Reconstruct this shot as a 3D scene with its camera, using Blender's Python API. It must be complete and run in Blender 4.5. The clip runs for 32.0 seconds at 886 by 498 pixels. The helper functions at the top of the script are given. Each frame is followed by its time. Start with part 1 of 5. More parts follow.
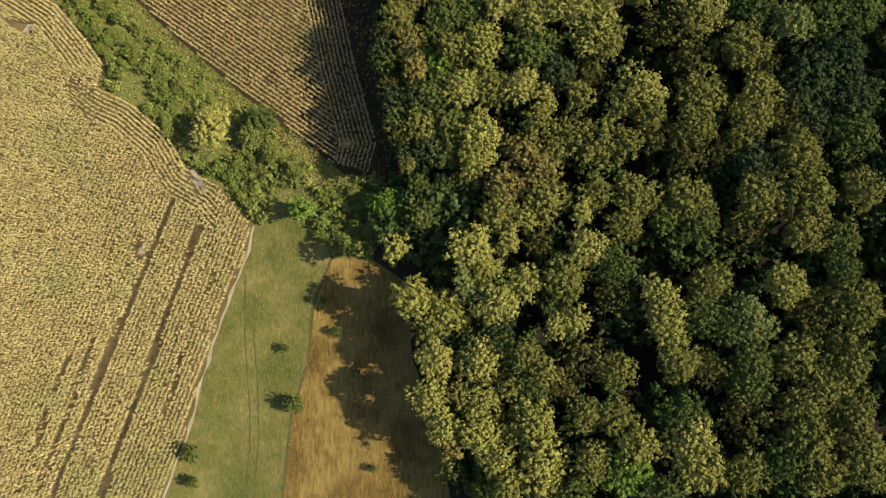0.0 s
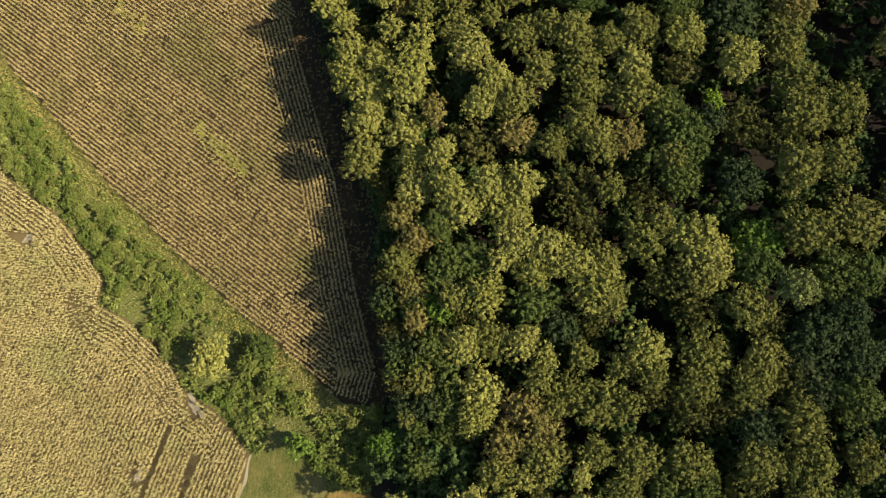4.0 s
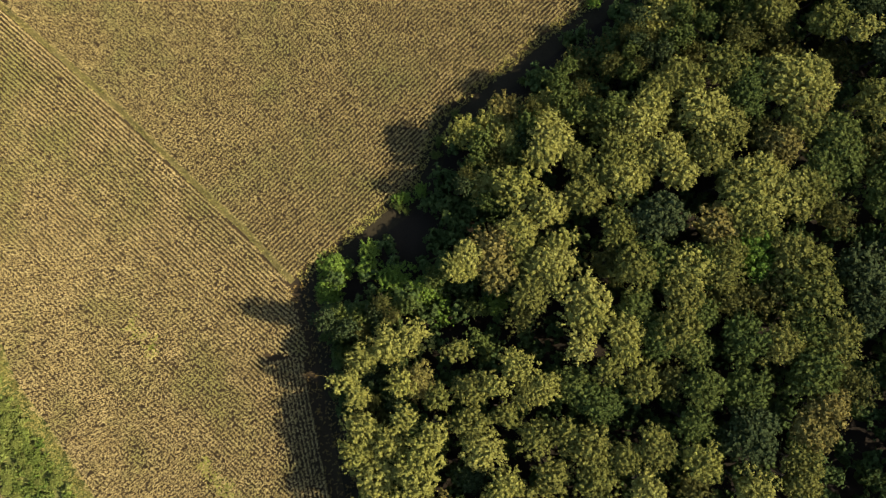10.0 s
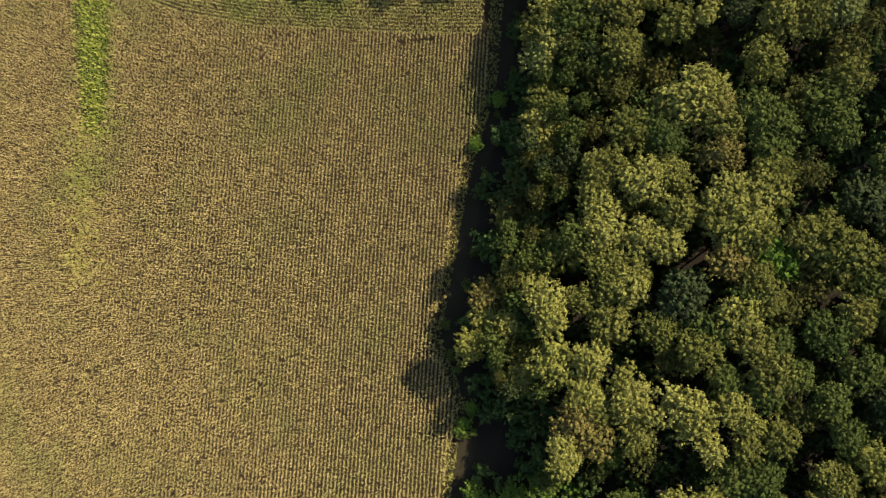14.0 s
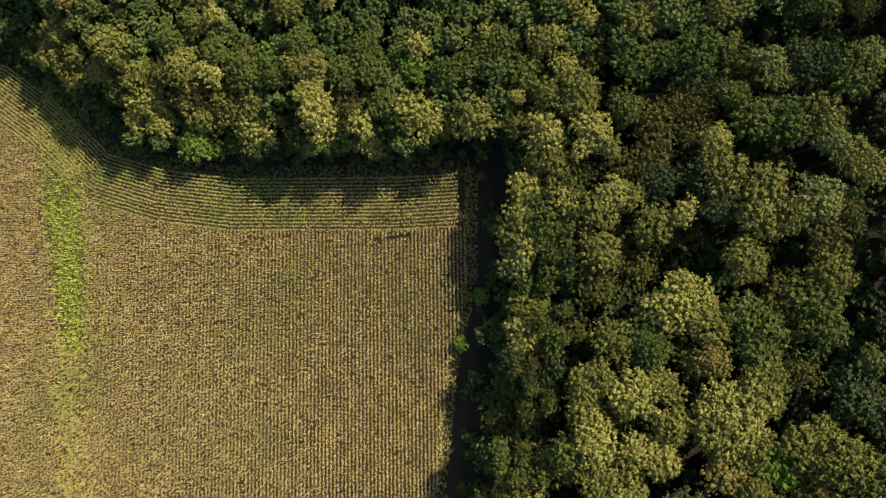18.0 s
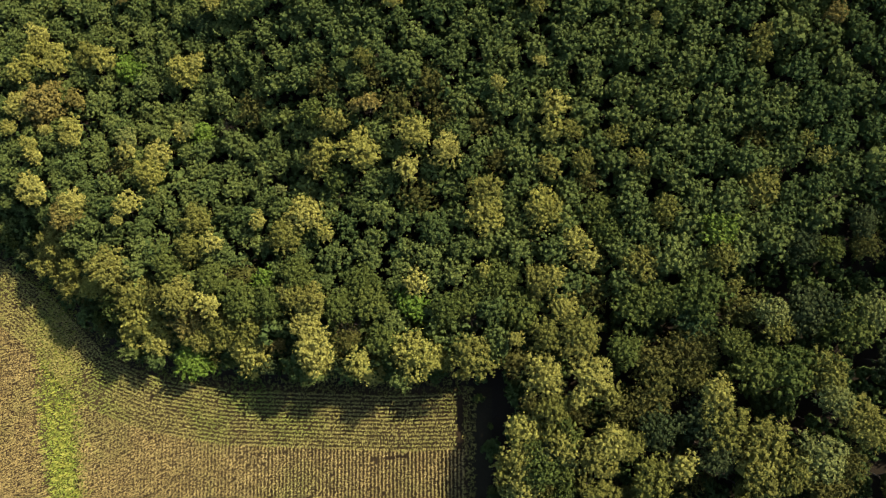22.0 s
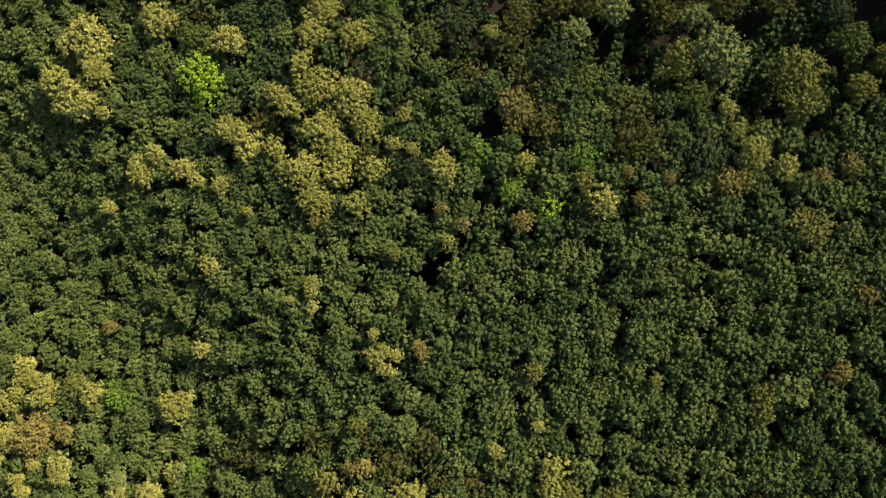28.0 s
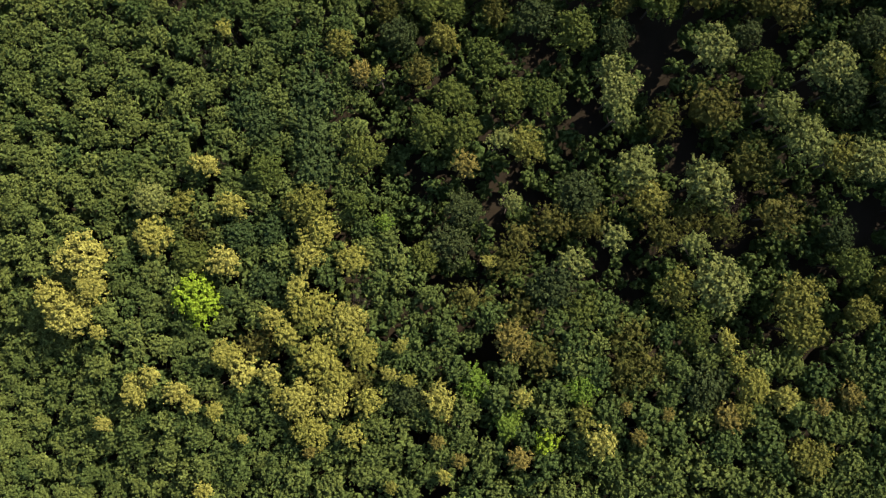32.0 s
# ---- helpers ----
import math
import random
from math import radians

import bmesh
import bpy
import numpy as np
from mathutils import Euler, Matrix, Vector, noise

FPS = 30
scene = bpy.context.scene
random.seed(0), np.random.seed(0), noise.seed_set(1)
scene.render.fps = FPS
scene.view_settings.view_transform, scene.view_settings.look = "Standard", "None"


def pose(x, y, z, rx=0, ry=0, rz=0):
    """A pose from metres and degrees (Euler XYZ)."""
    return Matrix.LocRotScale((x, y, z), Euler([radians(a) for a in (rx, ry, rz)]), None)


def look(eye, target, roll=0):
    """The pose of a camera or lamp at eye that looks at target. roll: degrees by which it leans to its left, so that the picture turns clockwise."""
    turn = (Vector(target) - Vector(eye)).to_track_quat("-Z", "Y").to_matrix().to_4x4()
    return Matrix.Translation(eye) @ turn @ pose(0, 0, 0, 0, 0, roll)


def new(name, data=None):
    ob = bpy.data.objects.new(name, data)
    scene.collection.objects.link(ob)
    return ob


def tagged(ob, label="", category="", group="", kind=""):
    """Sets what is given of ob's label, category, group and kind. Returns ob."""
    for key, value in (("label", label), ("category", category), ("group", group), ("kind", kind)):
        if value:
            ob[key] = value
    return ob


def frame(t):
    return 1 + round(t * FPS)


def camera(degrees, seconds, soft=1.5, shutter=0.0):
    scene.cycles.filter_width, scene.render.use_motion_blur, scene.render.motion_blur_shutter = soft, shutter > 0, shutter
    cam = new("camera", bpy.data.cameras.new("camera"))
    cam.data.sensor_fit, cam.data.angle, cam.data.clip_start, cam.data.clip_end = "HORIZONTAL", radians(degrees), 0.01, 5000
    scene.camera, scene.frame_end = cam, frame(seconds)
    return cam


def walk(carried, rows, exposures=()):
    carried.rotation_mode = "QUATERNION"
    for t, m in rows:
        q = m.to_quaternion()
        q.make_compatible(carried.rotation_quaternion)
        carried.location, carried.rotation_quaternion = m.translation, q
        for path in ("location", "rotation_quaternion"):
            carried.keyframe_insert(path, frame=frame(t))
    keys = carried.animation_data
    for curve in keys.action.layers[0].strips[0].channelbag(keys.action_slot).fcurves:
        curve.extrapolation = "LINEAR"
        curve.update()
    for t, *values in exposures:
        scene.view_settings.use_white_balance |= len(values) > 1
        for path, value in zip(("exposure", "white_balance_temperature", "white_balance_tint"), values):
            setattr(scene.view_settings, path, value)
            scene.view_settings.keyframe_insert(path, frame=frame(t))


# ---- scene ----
cam = camera(68.0, 32.0, soft=1.2)
# seconds, x, y, z in metres, then nadir tilt, lean and heading in degrees
ROWS = [
    (0.0, 0.00, 0.00, 109.73, 1.95, -0.16, -0.00),
    (0.5, -0.04, 4.54, 109.77, 1.89, -0.17, 0.03),
    (1.0, -0.10, 9.32, 109.81, 1.83, -0.19, 0.02),
    (1.5, -0.17, 14.36, 109.86, 1.80, -0.21, 0.06),
    (2.0, -0.16, 19.61, 109.96, 1.80, -0.22, -0.00),
    (2.5, -0.11, 25.00, 110.10, 1.81, -0.21, -0.02),
    (3.0, -0.10, 30.57, 110.18, 1.84, -0.18, 0.15),
    (3.5, -0.05, 35.99, 110.16, 1.88, -0.13, 0.19),
    (5.5, -0.87, 56.80, 109.82, 2.18, 0.11, 5.18),
    (6.0, -1.37, 62.30, 109.79, 2.12, 0.11, 5.18),
    (6.5, -1.86, 67.82, 109.74, 2.08, 0.09, 5.13),
    (7.0, -2.39, 73.41, 109.80, 2.05, 0.02, 5.22),
    (7.5, -3.05, 78.96, 109.83, 2.05, -0.06, 5.21),
    (8.0, -3.63, 84.64, 109.80, 1.99, -0.12, 5.20),
    (8.5, -4.20, 90.45, 109.90, 1.91, -0.15, 5.21),
    (9.0, -4.73, 96.36, 109.98, 1.80, -0.18, 5.17),
    (9.5, -5.31, 102.29, 110.04, 1.67, -0.22, 5.13),
    (10.0, -5.83, 108.25, 110.13, 1.56, -0.23, 5.10),
    (10.5, -6.17, 114.29, 110.17, 1.49, -0.24, 2.34),
    (11.0, -6.33, 120.06, 110.15, 1.44, -0.23, 2.25),
    (11.5, -6.51, 125.66, 110.13, 1.48, -0.26, 1.85),
    (12.0, -6.55, 131.07, 110.18, 1.64, -0.34, -5.94),
    (12.5, -6.12, 135.94, 110.25, 1.82, -0.40, -14.43),
    (13.0, -4.97, 140.15, 110.29, 1.94, -0.43, -22.71),
    (13.5, -3.24, 143.91, 110.38, 1.97, -0.45, -30.50),
    (15.5, 9.75, 157.56, 109.70, 1.88, -0.13, -40.48),
    (16.0, 12.93, 161.17, 109.79, 1.86, -0.13, -40.46),
    (16.5, 16.24, 165.05, 109.87, 1.83, -0.13, -40.39),
    (17.0, 19.66, 169.07, 109.93, 1.78, -0.15, -40.38),
    (17.5, 22.99, 173.11, 109.97, 1.75, -0.18, -40.38),
    (18.0, 26.37, 177.17, 110.00, 1.78, -0.21, -40.38),
    (18.5, 29.79, 181.17, 110.05, 1.88, -0.20, -40.34),
    (19.0, 33.27, 185.15, 110.13, 2.00, -0.20, -40.23),
    (19.5, 36.76, 189.17, 110.24, 2.12, -0.19, -40.19),
    (20.0, 40.35, 193.29, 110.30, 2.18, -0.16, -40.12),
    (20.5, 44.01, 197.45, 110.33, 2.17, -0.13, -40.09),
    (21.0, 47.69, 201.64, 110.28, 2.15, -0.10, -40.04),
    (21.5, 51.35, 205.83, 110.24, 2.08, -0.09, -40.09),
    (22.0, 55.02, 210.17, 110.21, 1.96, -0.10, -40.07),
    (22.5, 58.69, 214.55, 110.21, 1.84, -0.14, -40.18),
    (23.0, 62.32, 218.84, 110.13, 1.75, -0.16, -40.21),
    (23.5, 65.93, 223.05, 110.02, 1.72, -0.17, -40.18),
    (24.0, 69.48, 227.22, 110.00, 1.73, -0.17, -40.20),
    (24.5, 72.99, 231.38, 109.97, 1.75, -0.19, -40.14),
    (25.0, 76.51, 235.53, 109.92, 1.77, -0.20, -40.13),
    (25.5, 80.10, 239.60, 109.83, 1.81, -0.20, -40.21),
    (27.5, 94.44, 256.29, 109.86, 1.70, -0.27, -40.36),
    (28.0, 98.07, 260.44, 109.86, 1.70, -0.26, -40.43),
    (28.5, 101.74, 264.55, 109.87, 1.71, -0.24, -40.42),
    (29.0, 105.39, 268.64, 109.88, 1.75, -0.22, -40.42),
    (29.5, 109.04, 272.76, 109.82, 1.82, -0.18, -40.48),
    (30.0, 112.60, 276.82, 109.84, 1.90, -0.16, -40.53),
    (30.5, 115.99, 280.72, 109.84, 1.96, -0.19, -40.42),
    (31.0, 119.14, 284.46, 109.92, 1.96, -0.22, -40.33),
    (31.5, 122.10, 287.93, 109.97, 1.91, -0.26, -40.26),
    (32.0, 124.82, 291.06, 110.08, 1.85, -0.27, -40.29),
]
walk(cam, [(t, pose(x, y, z, rx, ry, rz)) for t, x, y, z, rx, ry, rz in ROWS])

# ---- light ----
SUN_ELEVATION, SUN_HEADING = 38.0, 0.0     # the sun stands in the +x direction
world = bpy.data.worlds.new("sky")
scene.world = world
world.use_nodes = True
wn = world.node_tree
sky = wn.nodes.new("ShaderNodeTexSky")
sky.sky_type, sky.sun_disc = "NISHITA", False
sky.sun_elevation, sky.sun_rotation = radians(SUN_ELEVATION), radians(90 - SUN_HEADING)
wn.links.new(sky.outputs[0], wn.nodes["Background"].inputs[0])
wn.nodes["Background"].inputs[1].default_value = 0.105
sun = new("sun", bpy.data.lights.new("sun", "SUN"))
sun.data.energy, sun.data.angle, sun.data.color = 4.7, radians(0.6), (1.0, 0.895, 0.71)
sun.matrix_world = look((300, 0, 300 * math.tan(radians(SUN_ELEVATION))), (0, 0, 0))
scene.view_settings.exposure = 0.80

# ---- materials ----


def nodes_of(name):
    m = bpy.data.materials.new(name)
    m.use_nodes = True
    nt = m.node_tree
    bsdf = nt.nodes["Principled BSDF"]
    return m, nt, bsdf


def math_node(nt, op, a, b):
    n = nt.nodes.new("ShaderNodeMath")
    n.operation = op
    for i, v in enumerate((a, b)):
        if isinstance(v, (int, float)):
            n.inputs[i].default_value = v
        else:
            nt.links.new(v, n.inputs[i])
    return n.outputs[0]


def noise_tex(nt, scale, detail=4.0, rough=0.55, stretch=None, turn=0.0):
    n = nt.nodes.new("ShaderNodeTexNoise")
    n.inputs["Scale"].default_value, n.inputs["Detail"].default_value, n.inputs["Roughness"].default_value = scale, detail, rough
    geo = nt.nodes.new("ShaderNodeNewGeometry")
    src = geo.outputs["Position"]
    if stretch:
        mp = nt.nodes.new("ShaderNodeMapping")
        mp.inputs["Scale"].default_value = stretch
        mp.inputs["Rotation"].default_value = (0, 0, radians(turn))
        nt.links.new(src, mp.inputs["Vector"])
        src = mp.outputs[0]
    nt.links.new(src, n.inputs["Vector"])
    return n.outputs["Fac"]


def ramp(nt, fac, stops):
    r = nt.nodes.new("ShaderNodeValToRGB")
    el = r.color_ramp.elements
    while len(el) < len(stops):
        el.new(0.5)
    for e, (p, c) in zip(el, stops):
        e.position, e.color = p, (*c, 1)
    nt.links.new(fac, r.inputs[0])
    return r.outputs[0]


def mix(nt, fac, a, b, kind="MIX"):
    n = nt.nodes.new("ShaderNodeMix")
    n.data_type, n.blend_type = "RGBA", kind
    for i, v in ((0, fac), (6, a), (7, b)):
        if isinstance(v, (int, float)):
            n.inputs[i].default_value = v
        elif isinstance(v, tuple):
            n.inputs[i].default_value = (*v, 1)
        else:
            nt.links.new(v, n.inputs[i])
    return n.outputs[2]


def leaf_material(name, base, turned, through_light=0.14, tinted=False):
    """Foliage: every tree has its own tone between base and turned, every leaf cluster its own brightness."""
    m, nt, bsdf = nodes_of(name)
    geo = nt.nodes.new("ShaderNodeNewGeometry")
    if tinted:
        at = nt.nodes.new("ShaderNodeAttribute")
        at.attribute_name = "tree_tone"
        tone = at.outputs["Fac"]
    else:
        oi = nt.nodes.new("ShaderNodeObjectInfo")
        tone = oi.outputs["Random"]
    col = mix(nt, tone, base, turned)
    patch = noise_tex(nt, 0.35, 3.0)
    col = mix(nt, math_node(nt, "MULTIPLY", patch, 0.45), col, turned)
    val = math_node(nt, "ADD", math_node(nt, "MULTIPLY", geo.outputs["Random Per Island"], 0.36), 0.82)
    speck = math_node(nt, "ADD", math_node(nt, "MULTIPLY", noise_tex(nt, 2.7, 3.0, 0.75), 1.8), 0.10)
    val = math_node(nt, "MULTIPLY", val, speck)
    hs = nt.nodes.new("ShaderNodeHueSaturation")
    nt.links.new(val, hs.inputs["Value"])
    nt.links.new(col, hs.inputs["Color"])
    nt.links.new(hs.outputs[0], bsdf.inputs["Base Color"])
    bsdf.inputs["Roughness"].default_value = 0.8
    bsdf.inputs["Diffuse Roughness"].default_value = 1.0
    bsdf.inputs["Specular IOR Level"].default_value = 0.04
    bp = nt.nodes.new("ShaderNodeBump")
    bp.inputs["Strength"].default_value, bp.inputs["Distance"].default_value = 1.0, 0.65
    nt.links.new(noise_tex(nt, 2.3, 4.0, 0.75), bp.inputs["Height"])
    nt.links.new(bp.outputs[0], bsdf.inputs["Normal"])
    tr = nt.nodes.new("ShaderNodeBsdfTranslucent")
    nt.links.new(hs.outputs[0], tr.inputs[0])
    ms = nt.nodes.new("ShaderNodeMixShader")
    ms.inputs[0].default_value = through_light
    nt.links.new(bsdf.outputs[0], ms.inputs[1])
    nt.links.new(tr.outputs[0], ms.inputs[2])
    nt.links.new(ms.outputs[0], nt.nodes["Material Output"].inputs[0])
    return m


def ground_material(name, stops, big=0.06, fine=2.2, stretch=None, turn=0.0, bump=0.4, rough=0.95):
    m, nt, bsdf = nodes_of(name)
    a = noise_tex(nt, big, 5.0, 0.6)
    b = noise_tex(nt, fine, 4.0, 0.7, stretch, turn)
    fac = math_node(nt, "ADD", math_node(nt, "MULTIPLY", a, 0.55), math_node(nt, "MULTIPLY", b, 0.45))
    nt.links.new(ramp(nt, fac, stops), bsdf.inputs["Base Color"])
    bsdf.inputs["Roughness"].default_value = rough
    bsdf.inputs["Diffuse Roughness"].default_value = 1.0
    bsdf.inputs["Specular IOR Level"].default_value = 0.15
    bp = nt.nodes.new("ShaderNodeBump")
    bp.inputs["Strength"].default_value, bp.inputs["Distance"].default_value = bump, 0.15
    nt.links.new(b, bp.inputs["Height"])
    nt.links.new(bp.outputs[0], bsdf.inputs["Normal"])
    return m


LEAF = {
    "golden": leaf_material("golden_leaves", (0.300, 0.296, 0.060), (0.415, 0.388, 0.094)),
    # olive: dull crowns, and golden ones darkened to stand for their shaded side
    "olive": leaf_material("olive_and_shaded_leaves", (0.180, 0.190, 0.041), (0.262, 0.250, 0.058)),
    "green": leaf_material("green_leaves", (0.088, 0.126, 0.030), (0.150, 0.176, 0.040)),
    "dark": leaf_material("dark_leaves", (0.055, 0.080, 0.028), (0.090, 0.112, 0.040)),
    "amber": leaf_material("amber_leaves", (0.238, 0.209, 0.053), (0.315, 0.253, 0.070)),
    "thin": leaf_material("thin_leaves", (0.106, 0.113, 0.028), (0.156, 0.147, 0.038)),
    "bare": leaf_material("brown_twigs", (0.060, 0.050, 0.038), (0.086, 0.060, 0.047)),
    "lime": leaf_material("lime_leaves", (0.270, 0.400, 0.032), (0.320, 0.430, 0.042)),
    "bright": leaf_material("bright_leaves", (0.148, 0.250, 0.034), (0.205, 0.285, 0.047)),
    "pale": leaf_material("pale_leaves", (0.205, 0.240, 0.066), (0.272, 0.290, 0.086)),
    "bluish": leaf_material("bluish_leaves", (0.062, 0.100, 0.034), (0.092, 0.128, 0.042)),
    "shrub": leaf_material("shrub_leaves", (0.150, 0.205, 0.036), (0.275, 0.285, 0.070)),
    "young": leaf_material("young_leaves", (0.055, 0.097, 0.030), (0.182, 0.220, 0.057), tinted=True),
    "hedge": leaf_material("hedge_leaves", (0.120, 0.185, 0.028), (0.298, 0.320, 0.079), tinted=True),
}
BARK = ground_material("bark", ((0.3, (0.045, 0.035, 0.026)), (0.7, (0.12, 0.10, 0.08))), 1.0, 9.0, (1, 1, 0.2))
FOREST_FLOOR = ground_material("leaf_litter", ((0.35, (0.026, 0.019, 0.012)), (0.6, (0.038, 0.028, 0.017)), (0.75, (0.034, 0.032, 0.017))), 0.12, 3.0)
SOIL = ground_material("field_soil", ((0.35, (0.040, 0.027, 0.014)), (0.55, (0.066, 0.046, 0.022)), (0.72, (0.070, 0.058, 0.022))), 0.09, 3.0)
MEADOW = ground_material("meadow_grass", ((0.38, (0.066, 0.080, 0.017)), (0.47, (0.112, 0.115, 0.028)), (0.54, (0.155, 0.136, 0.041)), (0.63, (0.230, 0.190, 0.064))), 0.13, 2.6, (1, 0.4, 1), 8, bump=0.8)
MOWN = ground_material("mown_hay", ((0.38, (0.090, 0.056, 0.014)), (0.48, (0.165, 0.108, 0.028)), (0.6, (0.280, 0.198, 0.058))), 0.16, 2.2, (1, 0.16, 1), 6, bump=0.9)
VERGE = ground_material("verge_grass", ((0.36, (0.070, 0.090, 0.022)), (0.5, (0.125, 0.135, 0.035)), (0.66, (0.21, 0.19, 0.065))), 0.15, 2.0)
TRACK_GRASS = ground_material("track_grass", ((0.36, (0.11, 0.095, 0.028)), (0.5, (0.19, 0.155, 0.05)), (0.66, (0.27, 0.22, 0.085))), 0.3, 2.5)
PATH = ground_material("dry_path", ((0.3, (0.22, 0.18, 0.105)), (0.7, (0.42, 0.36, 0.24))), 0.3, 3.0)
SOIL_A = ground_material("straw_litter", ((0.35, (0.085, 0.062, 0.026)), (0.55, (0.135, 0.100, 0.042)), (0.72, (0.13, 0.108, 0.040))), 0.09, 3.0)
WORN = ground_material("worn_grass", ((0.38, (0.065, 0.062, 0.020)), (0.6, (0.11, 0.095, 0.032))), 0.4, 3.0)
# rough edge ground, its colour darkened to stand for the wood's shade
EDGE_SHADE = ground_material("edge_shade_tone", ((0.36, (0.030, 0.023, 0.012)), (0.6, (0.045, 0.036, 0.018)), (0.72, (0.052, 0.044, 0.020))), 0.15, 2.4)


def straw_material(name, dark, pale, green, heading=0.0):
    m, nt, bsdf = nodes_of(name)
    geo = nt.nodes.new("ShaderNodeNewGeometry")
    streak = noise_tex(nt, 1.0, 3.0, 0.65, (0.05, 0.55, 0.2), -heading)
    patch = noise_tex(nt, 0.35, 4.0, 0.65)
    tone = math_node(nt, "ADD", math_node(nt, "MULTIPLY", streak, 0.9), math_node(nt, "MULTIPLY", patch, 0.7))
    tone = math_node(nt, "ADD", math_node(nt, "SUBTRACT", tone, 0.73), math_node(nt, "MULTIPLY", geo.outputs["Random Per Island"], 0.85))
    col = mix(nt, tone, dark, pale)
    weed = nt.nodes.new("ShaderNodeMapRange")
    weed.inputs[1].default_value, weed.inputs[2].default_value, weed.inputs[4].default_value = 0.49, 0.66, 0.85
    nt.links.new(noise_tex(nt, 0.07, 4.0, 0.6), weed.inputs[0])
    col = mix(nt, weed.outputs[0], col, green)
    nt.links.new(col, bsdf.inputs["Base Color"])
    bsdf.inputs["Roughness"].default_value = 0.8
    bsdf.inputs["Diffuse Roughness"].default_value = 0.5
    bsdf.inputs["Specular IOR Level"].default_value = 0.05
    return m


STRAW_A = straw_material("pale_maize", (0.30, 0.233, 0.083), (0.56, 0.465, 0.19), (0.33, 0.31, 0.105), 70.6)
STRAW_C = straw_material("brown_maize", (0.265, 0.191, 0.066), (0.585, 0.453, 0.187), (0.28, 0.25, 0.075), -35.0)
STRAW_F = straw_material("ripe_maize", (0.215, 0.160, 0.053), (0.525, 0.405, 0.157), (0.28, 0.255, 0.080), 50.3)
GREEN_CORN = straw_material("green_maize", (0.20, 0.185, 0.05), (0.44, 0.38, 0.125), (0.23, 0.27, 0.055))
GRASS = straw_material("grass_blades", (0.14, 0.145, 0.034), (0.31, 0.275, 0.085), (0.13, 0.19, 0.03))
WEEDS = straw_material("green_weeds", (0.17, 0.235, 0.030), (0.31, 0.365, 0.072), (0.30, 0.33, 0.070))
YELLOW_WEEDS = straw_material("yellow_weeds", (0.24, 0.205, 0.048), (0.43, 0.365, 0.115), (0.27, 0.275, 0.060))
FIELD_WEEDS = straw_material("field_weeds", (0.21, 0.225, 0.036), (0.38, 0.375, 0.080), (0.26, 0.295, 0.050))
BROWN_GRASS = straw_material("dry_grass_blades", (0.195, 0.124, 0.033), (0.40, 0.282, 0.085), (0.23, 0.18, 0.050))

# ---- terrain ----


def ease(t):
    t = np.clip(t, 0, 1)
    return t * t * (3 - 2 * t)


def height(x, y):
    """The hillside falls away to the north and to the west; the young wood stands on a rise, and the north field dips at its far corner."""
    x, y = np.asarray(x, float), np.asarray(y, float)
    yy = np.where(y < 340, np.maximum(y, -160), 340 + 30 * (1 - np.exp(-(np.maximum(y, 340) - 340) / 30)))
    xx = np.where(x < 120, np.maximum(x, -200), 120 + 60 * (1 - np.exp(-(np.maximum(x, 120) - 120) / 60)))
    rise = 9 * ease((y - 203) / 58) * ease((x - 38) / 36) * (1 - 0.55 * ease((x - 128) / 40))
    knoll = 2.2 * np.exp(-((x - 36) / 24) ** 2 - ((y - 95) / 42) ** 2)
    dip = 3.6 * np.exp(-((x + 17) / 15) ** 2) * ease((y - 225) / 26) + 1.6 * np.exp(-((x - 38) / 14) ** 2 - ((y - 262) / 22) ** 2)
    return -5.4 + 0.0436 * xx - 0.1013 * yy + rise + knoll - dip


def h1(x, y):
    return float(height(x, y))


def axis(lo, hi, step, far):
    mid = list(np.arange(lo, hi + 0.1, step))
    out = [lo - d for d in (2500, 1500, 900, 500, 250, 120, 50)] + mid + [mid[-1] + d for d in (50, 120, 250, 500, 900, 1500, 2500)]
    return np.array(sorted(out))


def mesh_from(name, verts, faces, mats):
    me = bpy.data.meshes.new(name)
    me.from_pydata(verts, [], faces)
    for m in mats:
        me.materials.append(m)
    return me


gx, gy = axis(-120, 260, 5, 0), axis(-60, 420, 5, 0)
XX, YY = np.meshgrid(gx, gy)
ZZ = height(XX, YY)
nxv = len(gx)
ground_me = mesh_from("ground", np.stack([XX.ravel(), YY.ravel(), ZZ.ravel()], 1).tolist(),
                      [(j * nxv + i, j * nxv + i + 1, (j + 1) * nxv + i + 1, (j + 1) * nxv + i) for j in range(len(gy) - 1) for i in range(nxv - 1)], [FOREST_FLOOR])
tagged(new("ground", ground_me), "dark leaf litter on the sloping woodland floor", "ground", kind="structure")


